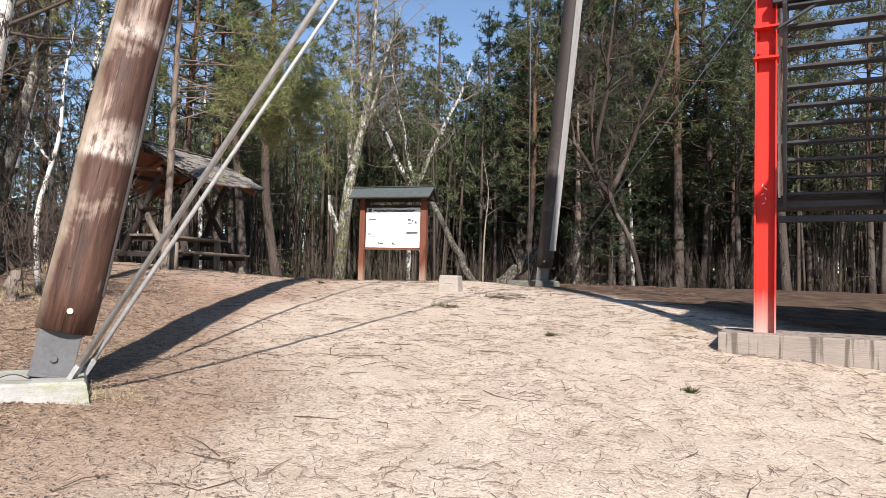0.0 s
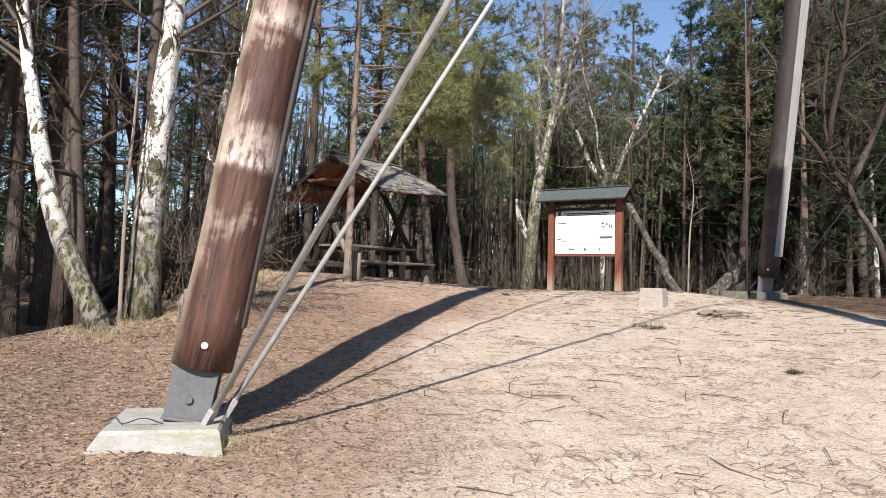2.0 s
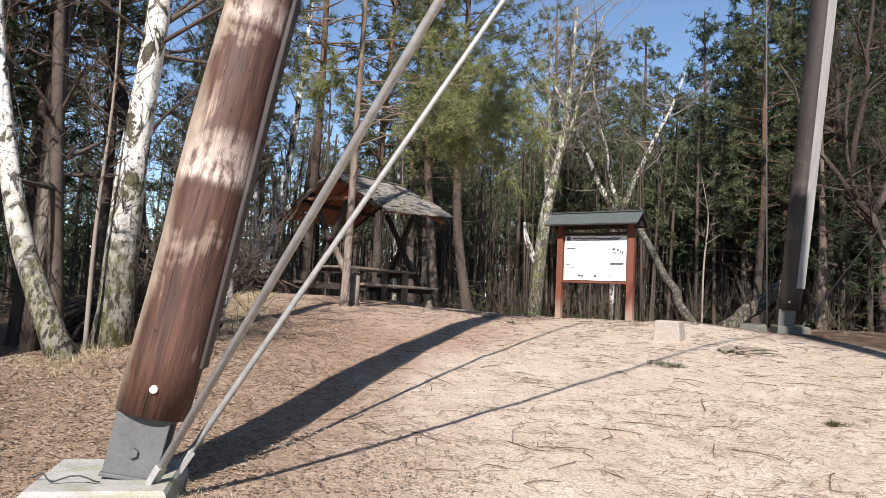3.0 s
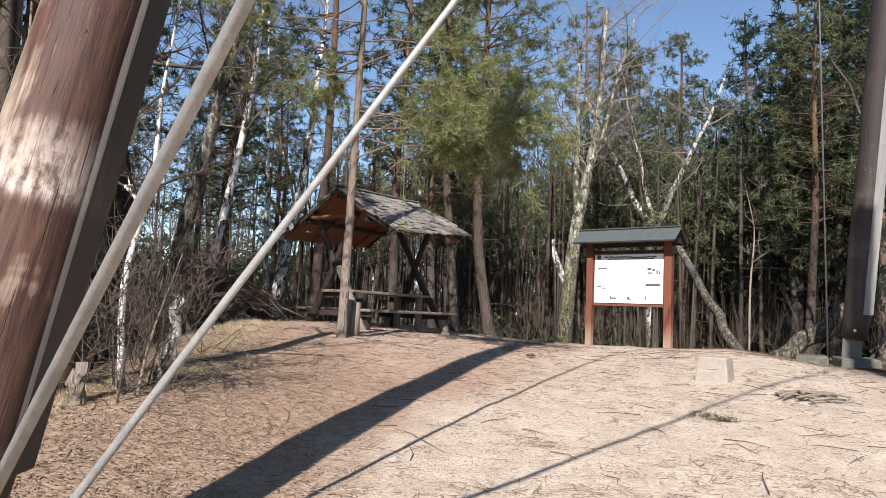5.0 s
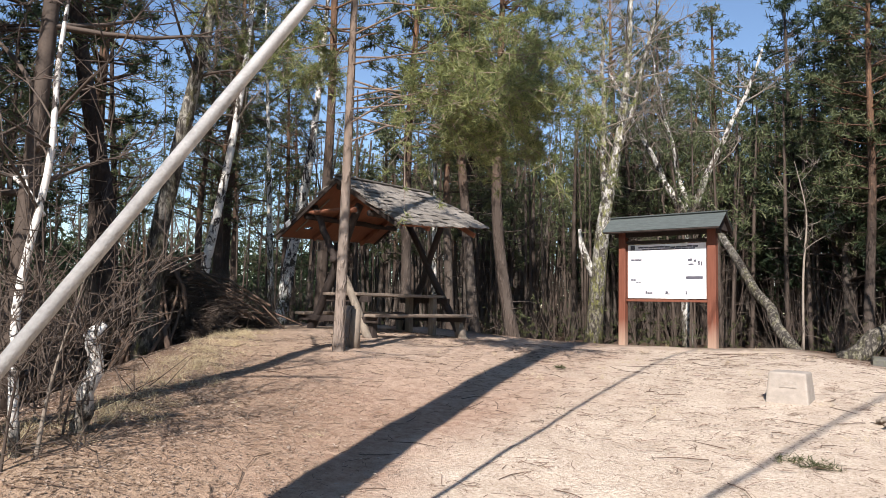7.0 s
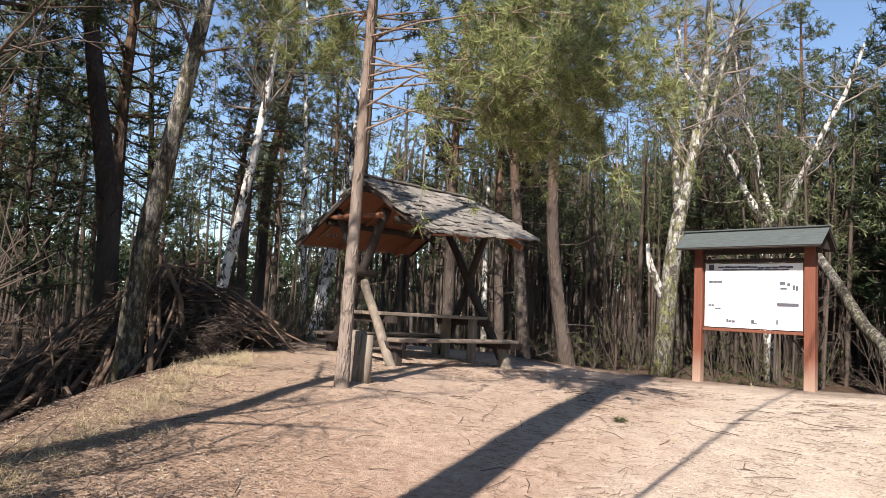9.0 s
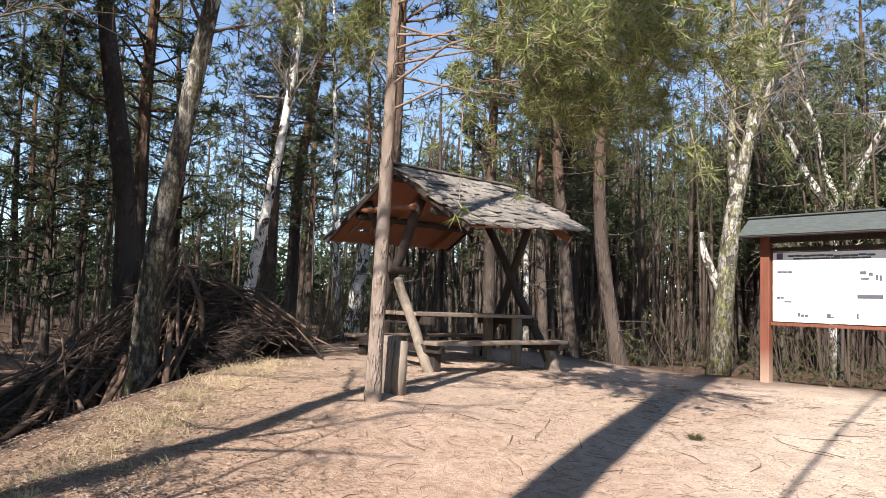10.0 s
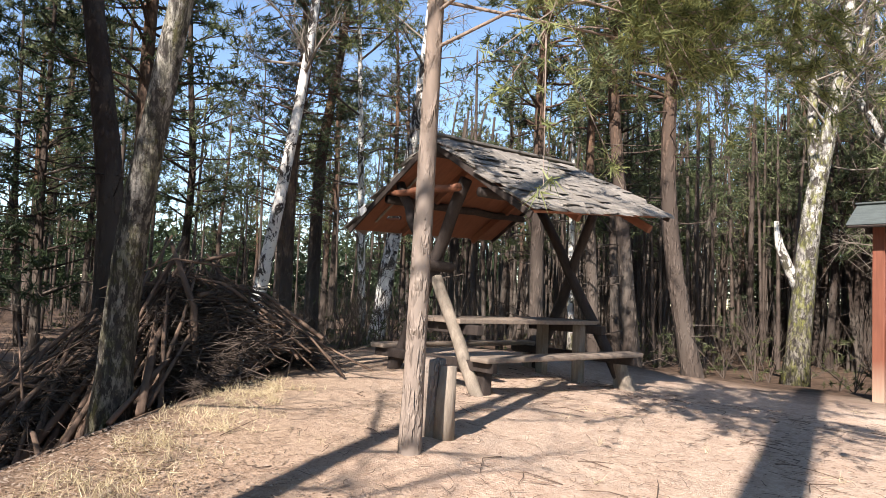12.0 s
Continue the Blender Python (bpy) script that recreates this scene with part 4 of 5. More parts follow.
def bare_tree(name, pts, r0, seed, bark, twig, limbs=18, reach=1.6, first=0.35, label="", group="", forks=(), sides=12, up=0.6):
    """A leafless tree along pts, in its own space, with limbs and twigs."""
    rng = np.random.default_rng(seed)
    root = holder(name, Matrix.Identity(4), label, "tree", group)
    V, F = [], []
    n = len(pts)
    rad = [r0 * ((1.25 if i == 0 else 1.0) - 0.8 * (i / (n - 1)) ** 1.2) for i in range(n)]
    sweep(V, F, pts, rad, sides, True, 0.05, rng)
    V2, F2 = [], []
    stems = [(pts, rad)]
    for at, tip, r in forks:
        p = np.asarray(pts[at], float)
        q = np.asarray(tip, float)
        fp = [p + (q - p) * s + np.array([0, 0, 0.12 * np.linalg.norm(q - p) * (s * s - s)]) + (rng.normal(0, 0.05, 3) if 0 < s < 1 else 0) for s in np.linspace(0, 1, 9)]
        fr = [r * (1 - 0.75 * s) for s in np.linspace(0, 1, 9)]
        sweep(V, F, fp, fr, 8, True, 0.04, rng)
        stems.append((fp, fr))
    for sp, sr in stems:
        m = len(sp)
        for _ in range(limbs):
            s = rng.uniform(first if sp is pts else 0.2, 1.0) * (m - 1)
            i = min(int(s), m - 2)
            p = sp[i] + (sp[i + 1] - np.asarray(sp[i])) * (s - i)
            a = rng.uniform(0, 2 * math.pi)
            ln = reach * rng.uniform(0.4, 1.1)
            q = p + np.array([math.cos(a) * ln, math.sin(a) * ln, ln * rng.uniform(0.0, 2 * up)])
            for b, e in limb_set(rng, V2, F2, p, q, min(0.03, sr[i] * 0.5), 6 if reach > 1 else 4, 0.7 if reach > 1 else 0.3, 4):
                for _ in range(3 if reach > 1 else 2):
                    w = e + rng.normal(0, 0.28 if reach > 1 else 0.1, 3) + np.array([0, 0, 0.1])
                    k = b + (e - b) * rng.uniform(0.3, 0.9)
                    sweep(V2, F2, [k, w], [0.005, 0.002], 3, False)
    mesh_object("trunk", V, F, bark, root)
    if V2:
        mesh_object("crown", V2, F2, twig, root, "bare thin twigs")
    return root


def stand(ob, x, y, turn=0, scale=1.0, sink=0.05):
    ob.matrix_basis = pose(x, y, gz(x, y) - sink, 0, 0, turn) @ Matrix.Scale(scale, 4)
    return ob


def local(x, y, *pts):
    """World points made relative to the ground at x, y."""
    z = gz(x, y) - 0.05
    return [np.array([a - x, b - y, c - z]) for a, b, c in pts]


def densify(pts, n=14):
    """A smooth line through pts."""
    pts = np.array(pts, float)
    s = np.linspace(0, len(pts) - 1, n)
    out = np.array([[np.interp(v, range(len(pts)), pts[:, k]) for k in range(3)] for v in s])
    for _ in range(2):
        out[1:-1] = (out[:-2] + 2 * out[1:-1] + out[2:]) / 4
    return [p for p in out]


# the two birches on the bank, and the sapling between them
x, y = -4.98, 7.05
stand(bare_tree("birch_tree", densify(local(x, y, (x, y, gz(x, y) - 0.1), (-4.94, 7.05, 2.3), (-4.90, 7.05, 3.2), (-4.62, 7.0, 4.8), (-4.42, 6.9, 7.5), (-4.2, 6.9, 11))), 0.17, 21, BIRCH, TWIG, 16, 1.4, 0.5, "thick white birch leaning slightly on the bank, rough mossy foot"), x, y)
x, y = -4.90, 6.50
stand(bare_tree("birch_tree", densify(local(x, y, (x, y, gz(x, y) - 0.1), (-5.55, 6.55, 1.98), (-5.86, 6.6, 2.65), (-6.06, 6.6, 3.4), (-6.30, 6.6, 4.4), (-6.6, 6.6, 6.5), (-6.8, 6.6, 9)), 16), 0.115, 22, BIRCH, TWIG, 14, 1.3, 0.55, "slim white birch sweeping up in a curve from the bank"), x, y)
x, y = -4.95, 6.72
stand(bare_tree("birch_sapling", densify(local(x, y, (x, y, gz(x, y) - 0.1), (-4.93, 6.7, 2.4), (-4.85, 6.72, 3.6), (-4.9, 6.7, 5.2))), 0.022, 23, TWIG_PALE, TWIG, 14, 0.6, 0.3, "thin pale birch sapling between the birches"), x, y)

# young pine in front of the shelter
x, y = -5.17, 12.17
near_pine = pine("young_pine_tree", 9.0, 0.075, 6.2, 1.2, 31, NEEDLE_NEAR, BARK_NEAR, 11, 16, 0.14, 0.012, 0, (0.0, 0.1), "slender young pine with pale scaly bark before the shelter", kinks=[(0.3, 0.02, 0.0), (0.6, 0.04, 0.0)])
stand(near_pine, x, y)


def low_branches():
    """The pine's low sunlit branches, reaching out over the sand."""
    rng = np.random.default_rng(77)
    V, F, cs, ds = [], [], [], []
    for z, ax, ay, ln in ((2.75, 0.85, 0.35, 2.0), (3.0, 0.95, 0.05, 2.7), (3.1, 0.8, 0.6, 2.6), (3.2, 0.9, -0.25, 2.2), (3.3, 0.7, 0.75, 2.2), (3.35, 0.95, 0.25, 3.1), (3.5, 0.9, 0.1, 3.0), (3.6, 0.85, 0.45, 3.0), (3.8, 0.95, -0.1, 2.8), (3.9, 0.8, 0.6, 2.6), (4.2, 0.9, 0.3, 2.7), (4.2, -0.6, 0.4, 1.5), (4.6, 0.9, 0.5, 2.4), (4.1, -0.8, -0.2, 1.3), (4.9, -0.7, -0.5, 1.7)):
        p = np.array([0.02, 0.01 * z, z])
        d = np.array([ax, ay, 0]) / math.hypot(ax, ay)
        q = p + d * ln + np.array([0, 0, 0.02 * ln])
        for b, e in limb_set(rng, V, F, p, q, 0.014, 14, 0.8, 5, 0.16):
            for _ in range(3):
                s = b + (e - b) * rng.uniform(0.2, 0.9)
                t = s + rng.normal(0, 0.2, 3) + (e - b) * 0.4 + np.array([0, 0, -0.10])
                sweep(V, F, [s, t], [0.006, 0.002], 3, False)
                for k in rng.uniform(0.2, 1.05, 3):
                    cs.append(s + (t - s) * k + rng.normal(0, 0.015, 3))
                    ds.append((t - s) / (np.linalg.norm(t - s) + 1e-6))
            for k in rng.uniform(0.3, 1.05, 5):
                cs.append(b + (e - b) * k + rng.normal(0, 0.015, 3))
                ds.append((e - b) / (np.linalg.norm(e - b) + 1e-6))
    mesh_object("branch", V, F, BARK_NEAR, near_pine)
    v, f = needles(cs, ds, rng, 17, 0.125, 0.010, 0.80)
    triangles("needle_sprays", v, f, NEEDLE_NEAR, near_pine, "yellow-green sunlit needle sprays")


low_branches()

# birch with rough bark by the brush pile, and the dark pine behind it
x, y = -8.15, 11.85
stand(bare_tree("birch_tree", densify(local(x, y, (x, y, gz(x, y) - 0.1), (x + 0.05, y, 2.8), (x + 0.35, y, 4.0), (x + 0.75, y, 5.6), (x + 1.2, y, 7.6), (x + 1.5, y, 11))), 0.155, 24, BIRCH_ROUGH, TWIG, 14, 1.4, 0.55, "old birch with rough dark bark leaning beside the brush pile"), x, y)
x, y = -10.3, 13.0
stand(pine("pine_tree", 13.0, 0.19, 6.5, 2.2, 33, NEEDLE, BARK_DARK, 9, 10, 0.2, 0.024, 16, (-2.9, 0), "dark bent pine behind the brush pile", kinks=[(0.2, 0.55, 0), (0.45, 0.25, 0)]), x, y)

# white birches and a grey trunk beyond the shelter
for x, y, r, bx, tx, seed in ((-12.3, 20.3, 0.2, 0.35, 0.95, 41), (-11.1, 15.6, 0.125, 0.62, 1.25, 42)):
    stand(bare_tree("birch_tree", densify(local(x, y, (x, y, gz(x, y) - 0.2), (x + bx, y, 3.5), (x + tx, y, 6.5), (x + tx + 0.4, y, 12))), r, seed, BIRCH_WHITE, TWIG_PALE, 18, 1.6, 0.4, "leaning white birch beyond the shelter"), x, y)
stand(pine("pine_tree", 12.5, 0.19, 6.0, 2.0, 34, NEEDLE, BARK, 9, 10, 0.2, 0.026, 10, (0.4, 0), "straight grey-barked pine beyond the shelter"), -14.6, 20.6)

# trunks right behind the shelter
stand(pine("pine_tree", 13.0, 0.14, 5.2, 2.4, 35, NEEDLE, BARK, 10, 10, 0.2, 0.025, 12, (-1.2, 0.3), "tall reddish pine just behind the shelter"), -6.3, 20.0)
stand(pine("pine_tree", 12.0, 0.155, 4.6, 2.5, 36, NEEDLE, BARK, 10, 10, 0.2, 0.025, 12, (-0.5, 0.5), "curved reddish pine just behind the shelter", kinks=[(0.12, -0.26, 0), (0.25, -0.42, 0)]), -5.2, 19.6)

# mossy forked tree, forked birch and the propped fallen trunk near the board
x, y = -4.42, 24.6
mossy = stand(bare_tree("mossy_tree", densify(local(x, y, (x, y, gz(x, y) - 0.2), (x + 0.15, y, 3.2), (x + 0.35, y, 5.4), (x + 0.75, y, 7.0), (x + 1.0, y, 9.0), (x + 1.1, y, 12))), 0.255, 25, MOSSY, TWIG_PALE, 14, 1.9, 0.5, "old moss-covered birch with a forked pale crown", forks=((5, (0.2, 0.1, 9.8), 0.13), (6, (2.0, -0.1, 10.5), 0.11))), x, y)
V, F = [], []
sweep(V, F, [(0.1, 0, 1.9), (-0.12, -0.1, 2.5), (-0.3, -0.15, 3.0), (-0.36, -0.16, 3.5)], [0.12, 0.11, 0.09, 0.05], 8)
mesh_object("stub", V, F, GREY_BARK, mossy, "pale broken branch stub")
x, y = -2.05, 28.2
stand(bare_tree("forked_tree", densify(local(x, y, (x, y, gz(x, y) - 0.2), (x - 0.1, y, 3.2), (x, y, 5.3))), 0.19, 26, GREY_BARK, TWIG_PALE, 12, 1.8, 0.5, "grey tree forking low into two bare arms", forks=((13, (-2.5, -0.2, 9.4), 0.13), (13, (2.3, 0.2, 9.8), 0.13), (13, (-1.1, 0.3, 10.0), 0.09))), x, y)


def leaning_log(a, b, r, mat, label, seed):
    a, b = Vector(a), Vector(b)
    root = holder("fallen_trunk", Matrix.Translation(a), label, "log")
    V, F = [], []
    rng = np.random.default_rng(seed)
    d = np.array(b - a)
    sweep(V, F, [d * i / 9 + rng.normal(0, 0.02, 3) for i in range(10)], [r * (1.1 - 0.3 * i / 9) for i in range(10)], 12, True, 0.07, rng)
    mesh_object("trunk", V, F, mat, root)
    return root


leaning_log((0.55, 18.7, 1.35), (-1.05, 22.3, 4.3), 0.105, BIRCH_ROUGH, "slanting pale dead trunk propped behind the notice board", 3)
leaning_log((1.0, 17.2, 1.45), (2.35, 17.2, 2.66), 0.155, BIRCH_ROUGH, "thick mossy dead trunk slanting beside the far log", 4)
x, y = 0.75, 21.4
stand(bare_tree("birch_sapling", densify(local(x, y, (x, y, gz(x, y) - 0.1), (x + 0.02, y, 3.2), (x + 0.15, y, 4.4), (x - 0.1, y, 5.6))), 0.03, 27, TWIG_PALE, TWIG_PALE, 8, 0.8, 0.4, "thin pale sapling behind the notice board"), x, y)
for x, y, r, top in ((4.1, 24.2, 0.16, 8.0), (-1.05, 20.6, 0.07, 3.4)):
    stand(bare_tree("dead_pine", densify(local(x, y, (x, y, gz(x, y) - 0.1), (x + 0.03, y, top * 0.5), (x - 0.05, y, top))), r, 28, BARK_NEAR, TWIG, 12, 0.8, 0.4, "bare orange-barked pine trunk with dead twigs"), x, y)
# dark crooked leafless tree right of the far log
x, y = 5.2, 19.5
stand(bare_tree("crooked_tree", densify(local(x, y, (x, y, gz(x, y) - 0.2), (x - 0.3, y, 3.0), (x - 1.2, y, 4.2), (x - 1.6, y, 6.0), (x - 1.2, y, 9.0))), 0.085, 29, BARK_DARK, TWIG, 11, 1.3, 0.35, "dark crooked leafless tree at the wood's edge", forks=((6, (0.9, 0.2, 7.5), 0.1), (5, (-2.9, 0.1, 6.4), 0.08), (8, (-0.6, 0.4, 10), 0.08))), x, y)

# low birch saplings and broken stubs on the bank beside the tower's log
x, y = -4.42, 7.48
stand(bare_tree("birch_sapling", densify(local(x, y, (x, y, gz(x, y) - 0.1), (-4.56, y, 2.10), (-4.44, y, 2.57), (-4.27, y, 3.11), (-4.31, y, 3.58), (-4.26, y, 3.97), (-4.1, y, 5.0)), 16), 0.03, 51, BIRCH_WHITE, TWIG, 10, 0.6, 0.35, "crooked white birch sapling forking on the bank", "saplings on the bank", forks=((6, (-0.21, 0.05, 1.85), 0.018),), up=0.4), x, y)
for x, y, h, r, dx, seed in ((-4.36, 7.55, 1.15, 0.015, 0.36, 52), (-4.3, 7.3, 1.3, 0.010, 0.3, 53), (-4.75, 7.7, 1.7, 0.010, -0.4, 55), (-4.9, 8.1, 1.5, 0.011, 0.3, 56), (-4.65, 7.3, 1.2, 0.009, -0.2, 57), (-4.6, 7.9, 1.1, 0.009, 0.4, 58)):
    z = gz(x, y)
    stand(bare_tree("birch_sapling", densify(local(x, y, (x, y, z - 0.1), (x + dx * 0.2, y, z + h * 0.3), (x + dx * 0.45, y, z + h * 0.55), (x + dx, y, z + h))), r, seed, TWIG_PALE if seed == 52 else TWIG, TWIG, 16, 0.5, 0.12, "thin leafless birch sapling on the bank", "saplings on the bank", up=0.4), x, y)
leaning_log((-4.60, 8.0, gz(-4.60, 8.0) - 0.05), (-4.30, 7.92, gz(-4.60, 8.0) + 0.74), 0.055, BIRCH_WHITE, "broken-off white birch stub on the bank", 6)
leaning_log((-4.50, 7.1, gz(-4.50, 7.1) - 0.05), (-4.46, 7.12, gz(-4.50, 7.1) + 0.32), 0.06, BARK_NEAR, "short rotten brown stump on the bank", 7)

# the wood: copies of a few grown trees
rng = np.random.default_rng(11)
kinds = []
for i, (hh, r, cf, sp, mat, bk) in enumerate(((12, 0.14, 4.2, 2.0, NEEDLE, BARK), (13, 0.16, 5.0, 2.2, NEEDLE, BARK), (11, 0.12, 3.2, 1.8, NEEDLE, BARK_DARK), (12.5, 0.13, 6.0, 1.7, NEEDLE, BARK), (9, 0.10, 1.6, 1.7, NEEDLE_DARK, BARK_DARK), (14, 0.17, 6.5, 2.3, NEEDLE, BARK))):
    k = pine("pine_tree", hh, r, cf, sp, 100 + i, mat, bk, 8, 9, 0.19, 0.031, 10, (0, 0), "tall wild pine in the wood, bare low trunk and green crown" if i != 4 else "dense dark green conifer in the wood", "trees of the wood", twigs=3, sides=3)
    kinds.append(k)
for i in range(3):
    pts = [np.array([0.25 * math.sin(s * 2 + i), 0.2 * math.cos(s * 1.7 + i) - 0.2, s * (9 + i)]) for s in np.linspace(-0.01, 1, 12)]
    k = bare_tree("leafless_tree", pts, 0.085 + 0.02 * i, 200 + i, (TWIG, BIRCH, BARK_DARK)[i], TWIG, 16, 1.5, 0.2, "slim leafless tree in the wood", "leafless trees of the wood", sides=7)
    kinds.append(k)
spots = []


def free_spot(x, y, gap):
    if -7.5 < x < 7 and y < 20.5 or x > 2.5 and y < 16 or x > -7.2 and y < 11 or y < 2:
        return False
    if x <= -7.5 and y > 9.0 and y < 16 and x > -12.5:
        return False
    if -6.5 < x < 2.0 and y < 30:
        return False
    return all((x - a) ** 2 + (y - b) ** 2 > gap * gap for a, b in spots)


used = [False] * len(kinds)


def grow(i, x, y, s):
    m = pose(x, y, gz(x, y) - 0.08, rng.normal(0, 1.5), rng.normal(0, 1.5), rng.uniform(0, 360)) @ Matrix.Scale(s, 4)
    if used[i]:
        copy_thing(kinds[i], m)
    else:
        kinds[i].matrix_basis = m
        used[i] = True
    spots.append((x, y))


tries = 0
while len(spots) < 126 and tries < 9000:
    tries += 1
    a = radians(rng.uniform(-72, 42))
    d = rng.uniform(9, 48) ** 1.0
    x, y = d * math.sin(a), 3 + d * math.cos(a)
    if not free_spot(x, y, 1.5 if d > 22 else 2.0):
        continue
    i = int(rng.choice(9, p=[0.18, 0.15, 0.18, 0.12, 0.09, 0.09, 0.06, 0.06, 0.07]))
    s = rng.uniform(0.8, 1.08)
    if math.degrees(a) < -24 and d > 14 and rng.random() < 0.55:
        continue
    grow(i, x, y, s)
for deg, d, i in ((-9, 31, 0), (-7, 34, 1), (-5.5, 31, 2), (-3.5, 34, 5), (-1.5, 31, 3), (0.5, 33, 0), (2, 30, 2), (3.5, 32, 4), (5, 25, 1), (6.5, 29, 0), (8, 24, 2), (9.5, 28, 5), (11, 24, 0), (13, 27, 1), (15, 23, 2), (17, 27, 4), (20, 22, 0)):
    a = radians(deg)
    grow(i, d * math.sin(a), 3 + d * math.cos(a), 0.92 if -2 < deg < 8 else 1.32)
# tall dark trees closing the wood to the east
for deg, d, i in ((3.0, 27, 4), (5.6, 24, 4), (8.8, 26, 4), (12.6, 22, 4), (15.5, 25, 4)):
    a = radians(deg)
    grow(i, d * math.sin(a), 3 + d * math.cos(a), 1.5)
for deg, d, i in ((7, 33, 4), (10.5, 31, 4), (12, 30, 1), (14, 31, 4), (16, 29, 0), (18.5, 28, 4), (19, 33, 1), (21.5, 26, 2), (23, 30, 4), (25.5, 27, 0), (28, 30, 4)):
    a = radians(deg)
    grow(i, d * math.sin(a), 3 + d * math.cos(a), 1.45)
# trees beside the path, most of them unseen, added to shade the hollow
for x, y, i in ((-7.2, -1.5, 0), (-9.0, 0.8, 3), (-10.8, -2.0, 1), (-8.4, -5.0, 5), (-12.5, 1.5, 2), (-13.5, -4.0, 0), (-15.5, 0.0, 1), (-11.2, 3.6, 3), (-16.5, 4.5, 0), (-14.2, 6.0, 2), (-18.5, 1.5, 5), (-20.0, 6.5, 1), (-9.6, 7.0, 2), (-11.5, 8.6, 0), (-13.2, 9.6, 3), (-15.4, 8.2, 1), (-17.2, 10.2, 2), (-10.4, 5.6, 5), (-8.3, 8.3, 3), (-19.0, 9.0, 0), (-8.3, 3.9, 4), (-9.6, 2.6, 4), (-7.9, 1.6, 4)):
    grow(i, x, y, rng.uniform(0.85, 1.0))
for x, y, i in ((-10.9, 7.8, 4), (-9.9, 5.2, 0), (-9.8, 10.1, 0), (-10.6, 8.9, 1), (-11.6, 10.0, 2), (-13.6, 15.4, 0), (-7.0, 9.1, 6), (-9.2, 8.4, 6), (-7.8, 8.3, 8), (-6.9, 8.2, 6)):
    grow(i, x, y, rng.uniform(1.1, 1.25))
# dark conifers behind the brush pile
for x, y, i in ((-20.5, 14.5, 4), (-17.5, 18.8, 2)):
    grow(i, x, y, 1.1)
for i in range(len(kinds)):
    if not used[i]:
        grow(i, -20 + 3 * i, 44, 1.0)


def far_wood():
    """Dense thin stems and brush deep in the wood, too many to count."""
    rng = np.random.default_rng(13)
    V, F = [], []
    cs, ds = [], []
    for _ in range(950):
        a = radians(rng.uniform(-75, 45))
        d = rng.uniform(24, 58)
        x, y = d * math.sin(a), 3 + d * math.cos(a)
        if y < 18 and x > -14:
            continue
        z = gz(x, y)
        h = rng.uniform(6, 10.5)
        if math.degrees(a) < -26 and rng.random() < 0.75:
            continue
        r = rng.uniform(0.035, 0.085)
        lx, ly = rng.normal(0, 0.35, 2)
        sweep(V, F, [(x, y, z - 0.1), (x + lx * 0.4, y + ly * 0.4, z + h * 0.5), (x + lx, y + ly, z + h)], [r, r * 0.8, r * 0.3], 5, False)
        for _ in range(7):
            q = np.array([x + lx * 0.3, y + ly * 0.3, z + rng.uniform(0.6, h * 0.8)])
            t = q + np.array([rng.normal(0, 0.5), rng.normal(0, 0.5), rng.normal(0.1, 0.25)])
            sweep(V, F, [q, t], [0.012, 0.004], 3, False)
        for _ in range(24):
            cs.append((x + lx + rng.normal(0, 0.75), y + ly + rng.normal(0, 0.75), z + h * rng.uniform(0.5, 1.08)))
            ds.append((0, 0, 1))
    mesh_object("far_stems", V, F, TWIG)
    tagged(bpy.data.objects["far_stems"], "dense thin grey-brown stems deep in the wood", "stems", kind="stuff")
    v, f = needles(cs, ds, rng, 18, 0.25, 0.036, 0.95)
    ob = triangles("far_foliage", v, f, NEEDLE)
    tagged(ob, "dark green pine foliage deep in the wood", "foliage", kind="stuff")


far_wood()


def thicket():
    """The wood closing up in the distance: stems and needles down to the ground."""
    rng = np.random.default_rng(15)
    cs, ds = [], []
    for _ in range(17000):
        a = radians(rng.uniform(-80, 48))
        left = math.degrees(a) < -28
        d = rng.uniform(46, 70)
        top = 5.2 if left else 12.5
        cs.append((d * math.sin(a), 3 + d * math.cos(a), 0.9 + top * rng.uniform(0, 1) ** 1.2))
        ds.append((0, 0, 1))
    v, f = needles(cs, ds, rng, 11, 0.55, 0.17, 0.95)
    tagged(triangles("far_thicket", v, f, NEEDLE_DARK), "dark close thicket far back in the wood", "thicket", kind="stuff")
    V, F = [], []
    for _ in range(900):
        a = radians(rng.uniform(-34, 48))
        d = rng.uniform(28, 50)
        x, y = d * math.sin(a), 3 + d * math.cos(a)
        z = gz(x, y)
        r = rng.uniform(0.05, 0.1)
        sweep(V, F, [(x, y, z - 0.1), (x + rng.normal(0, 0.2), y, z + 4), (x + rng.normal(0, 0.4), y, z + 8)], [r, r * 0.8, r * 0.5], 5, False)
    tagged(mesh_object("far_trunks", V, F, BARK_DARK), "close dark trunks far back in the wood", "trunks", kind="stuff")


thicket()


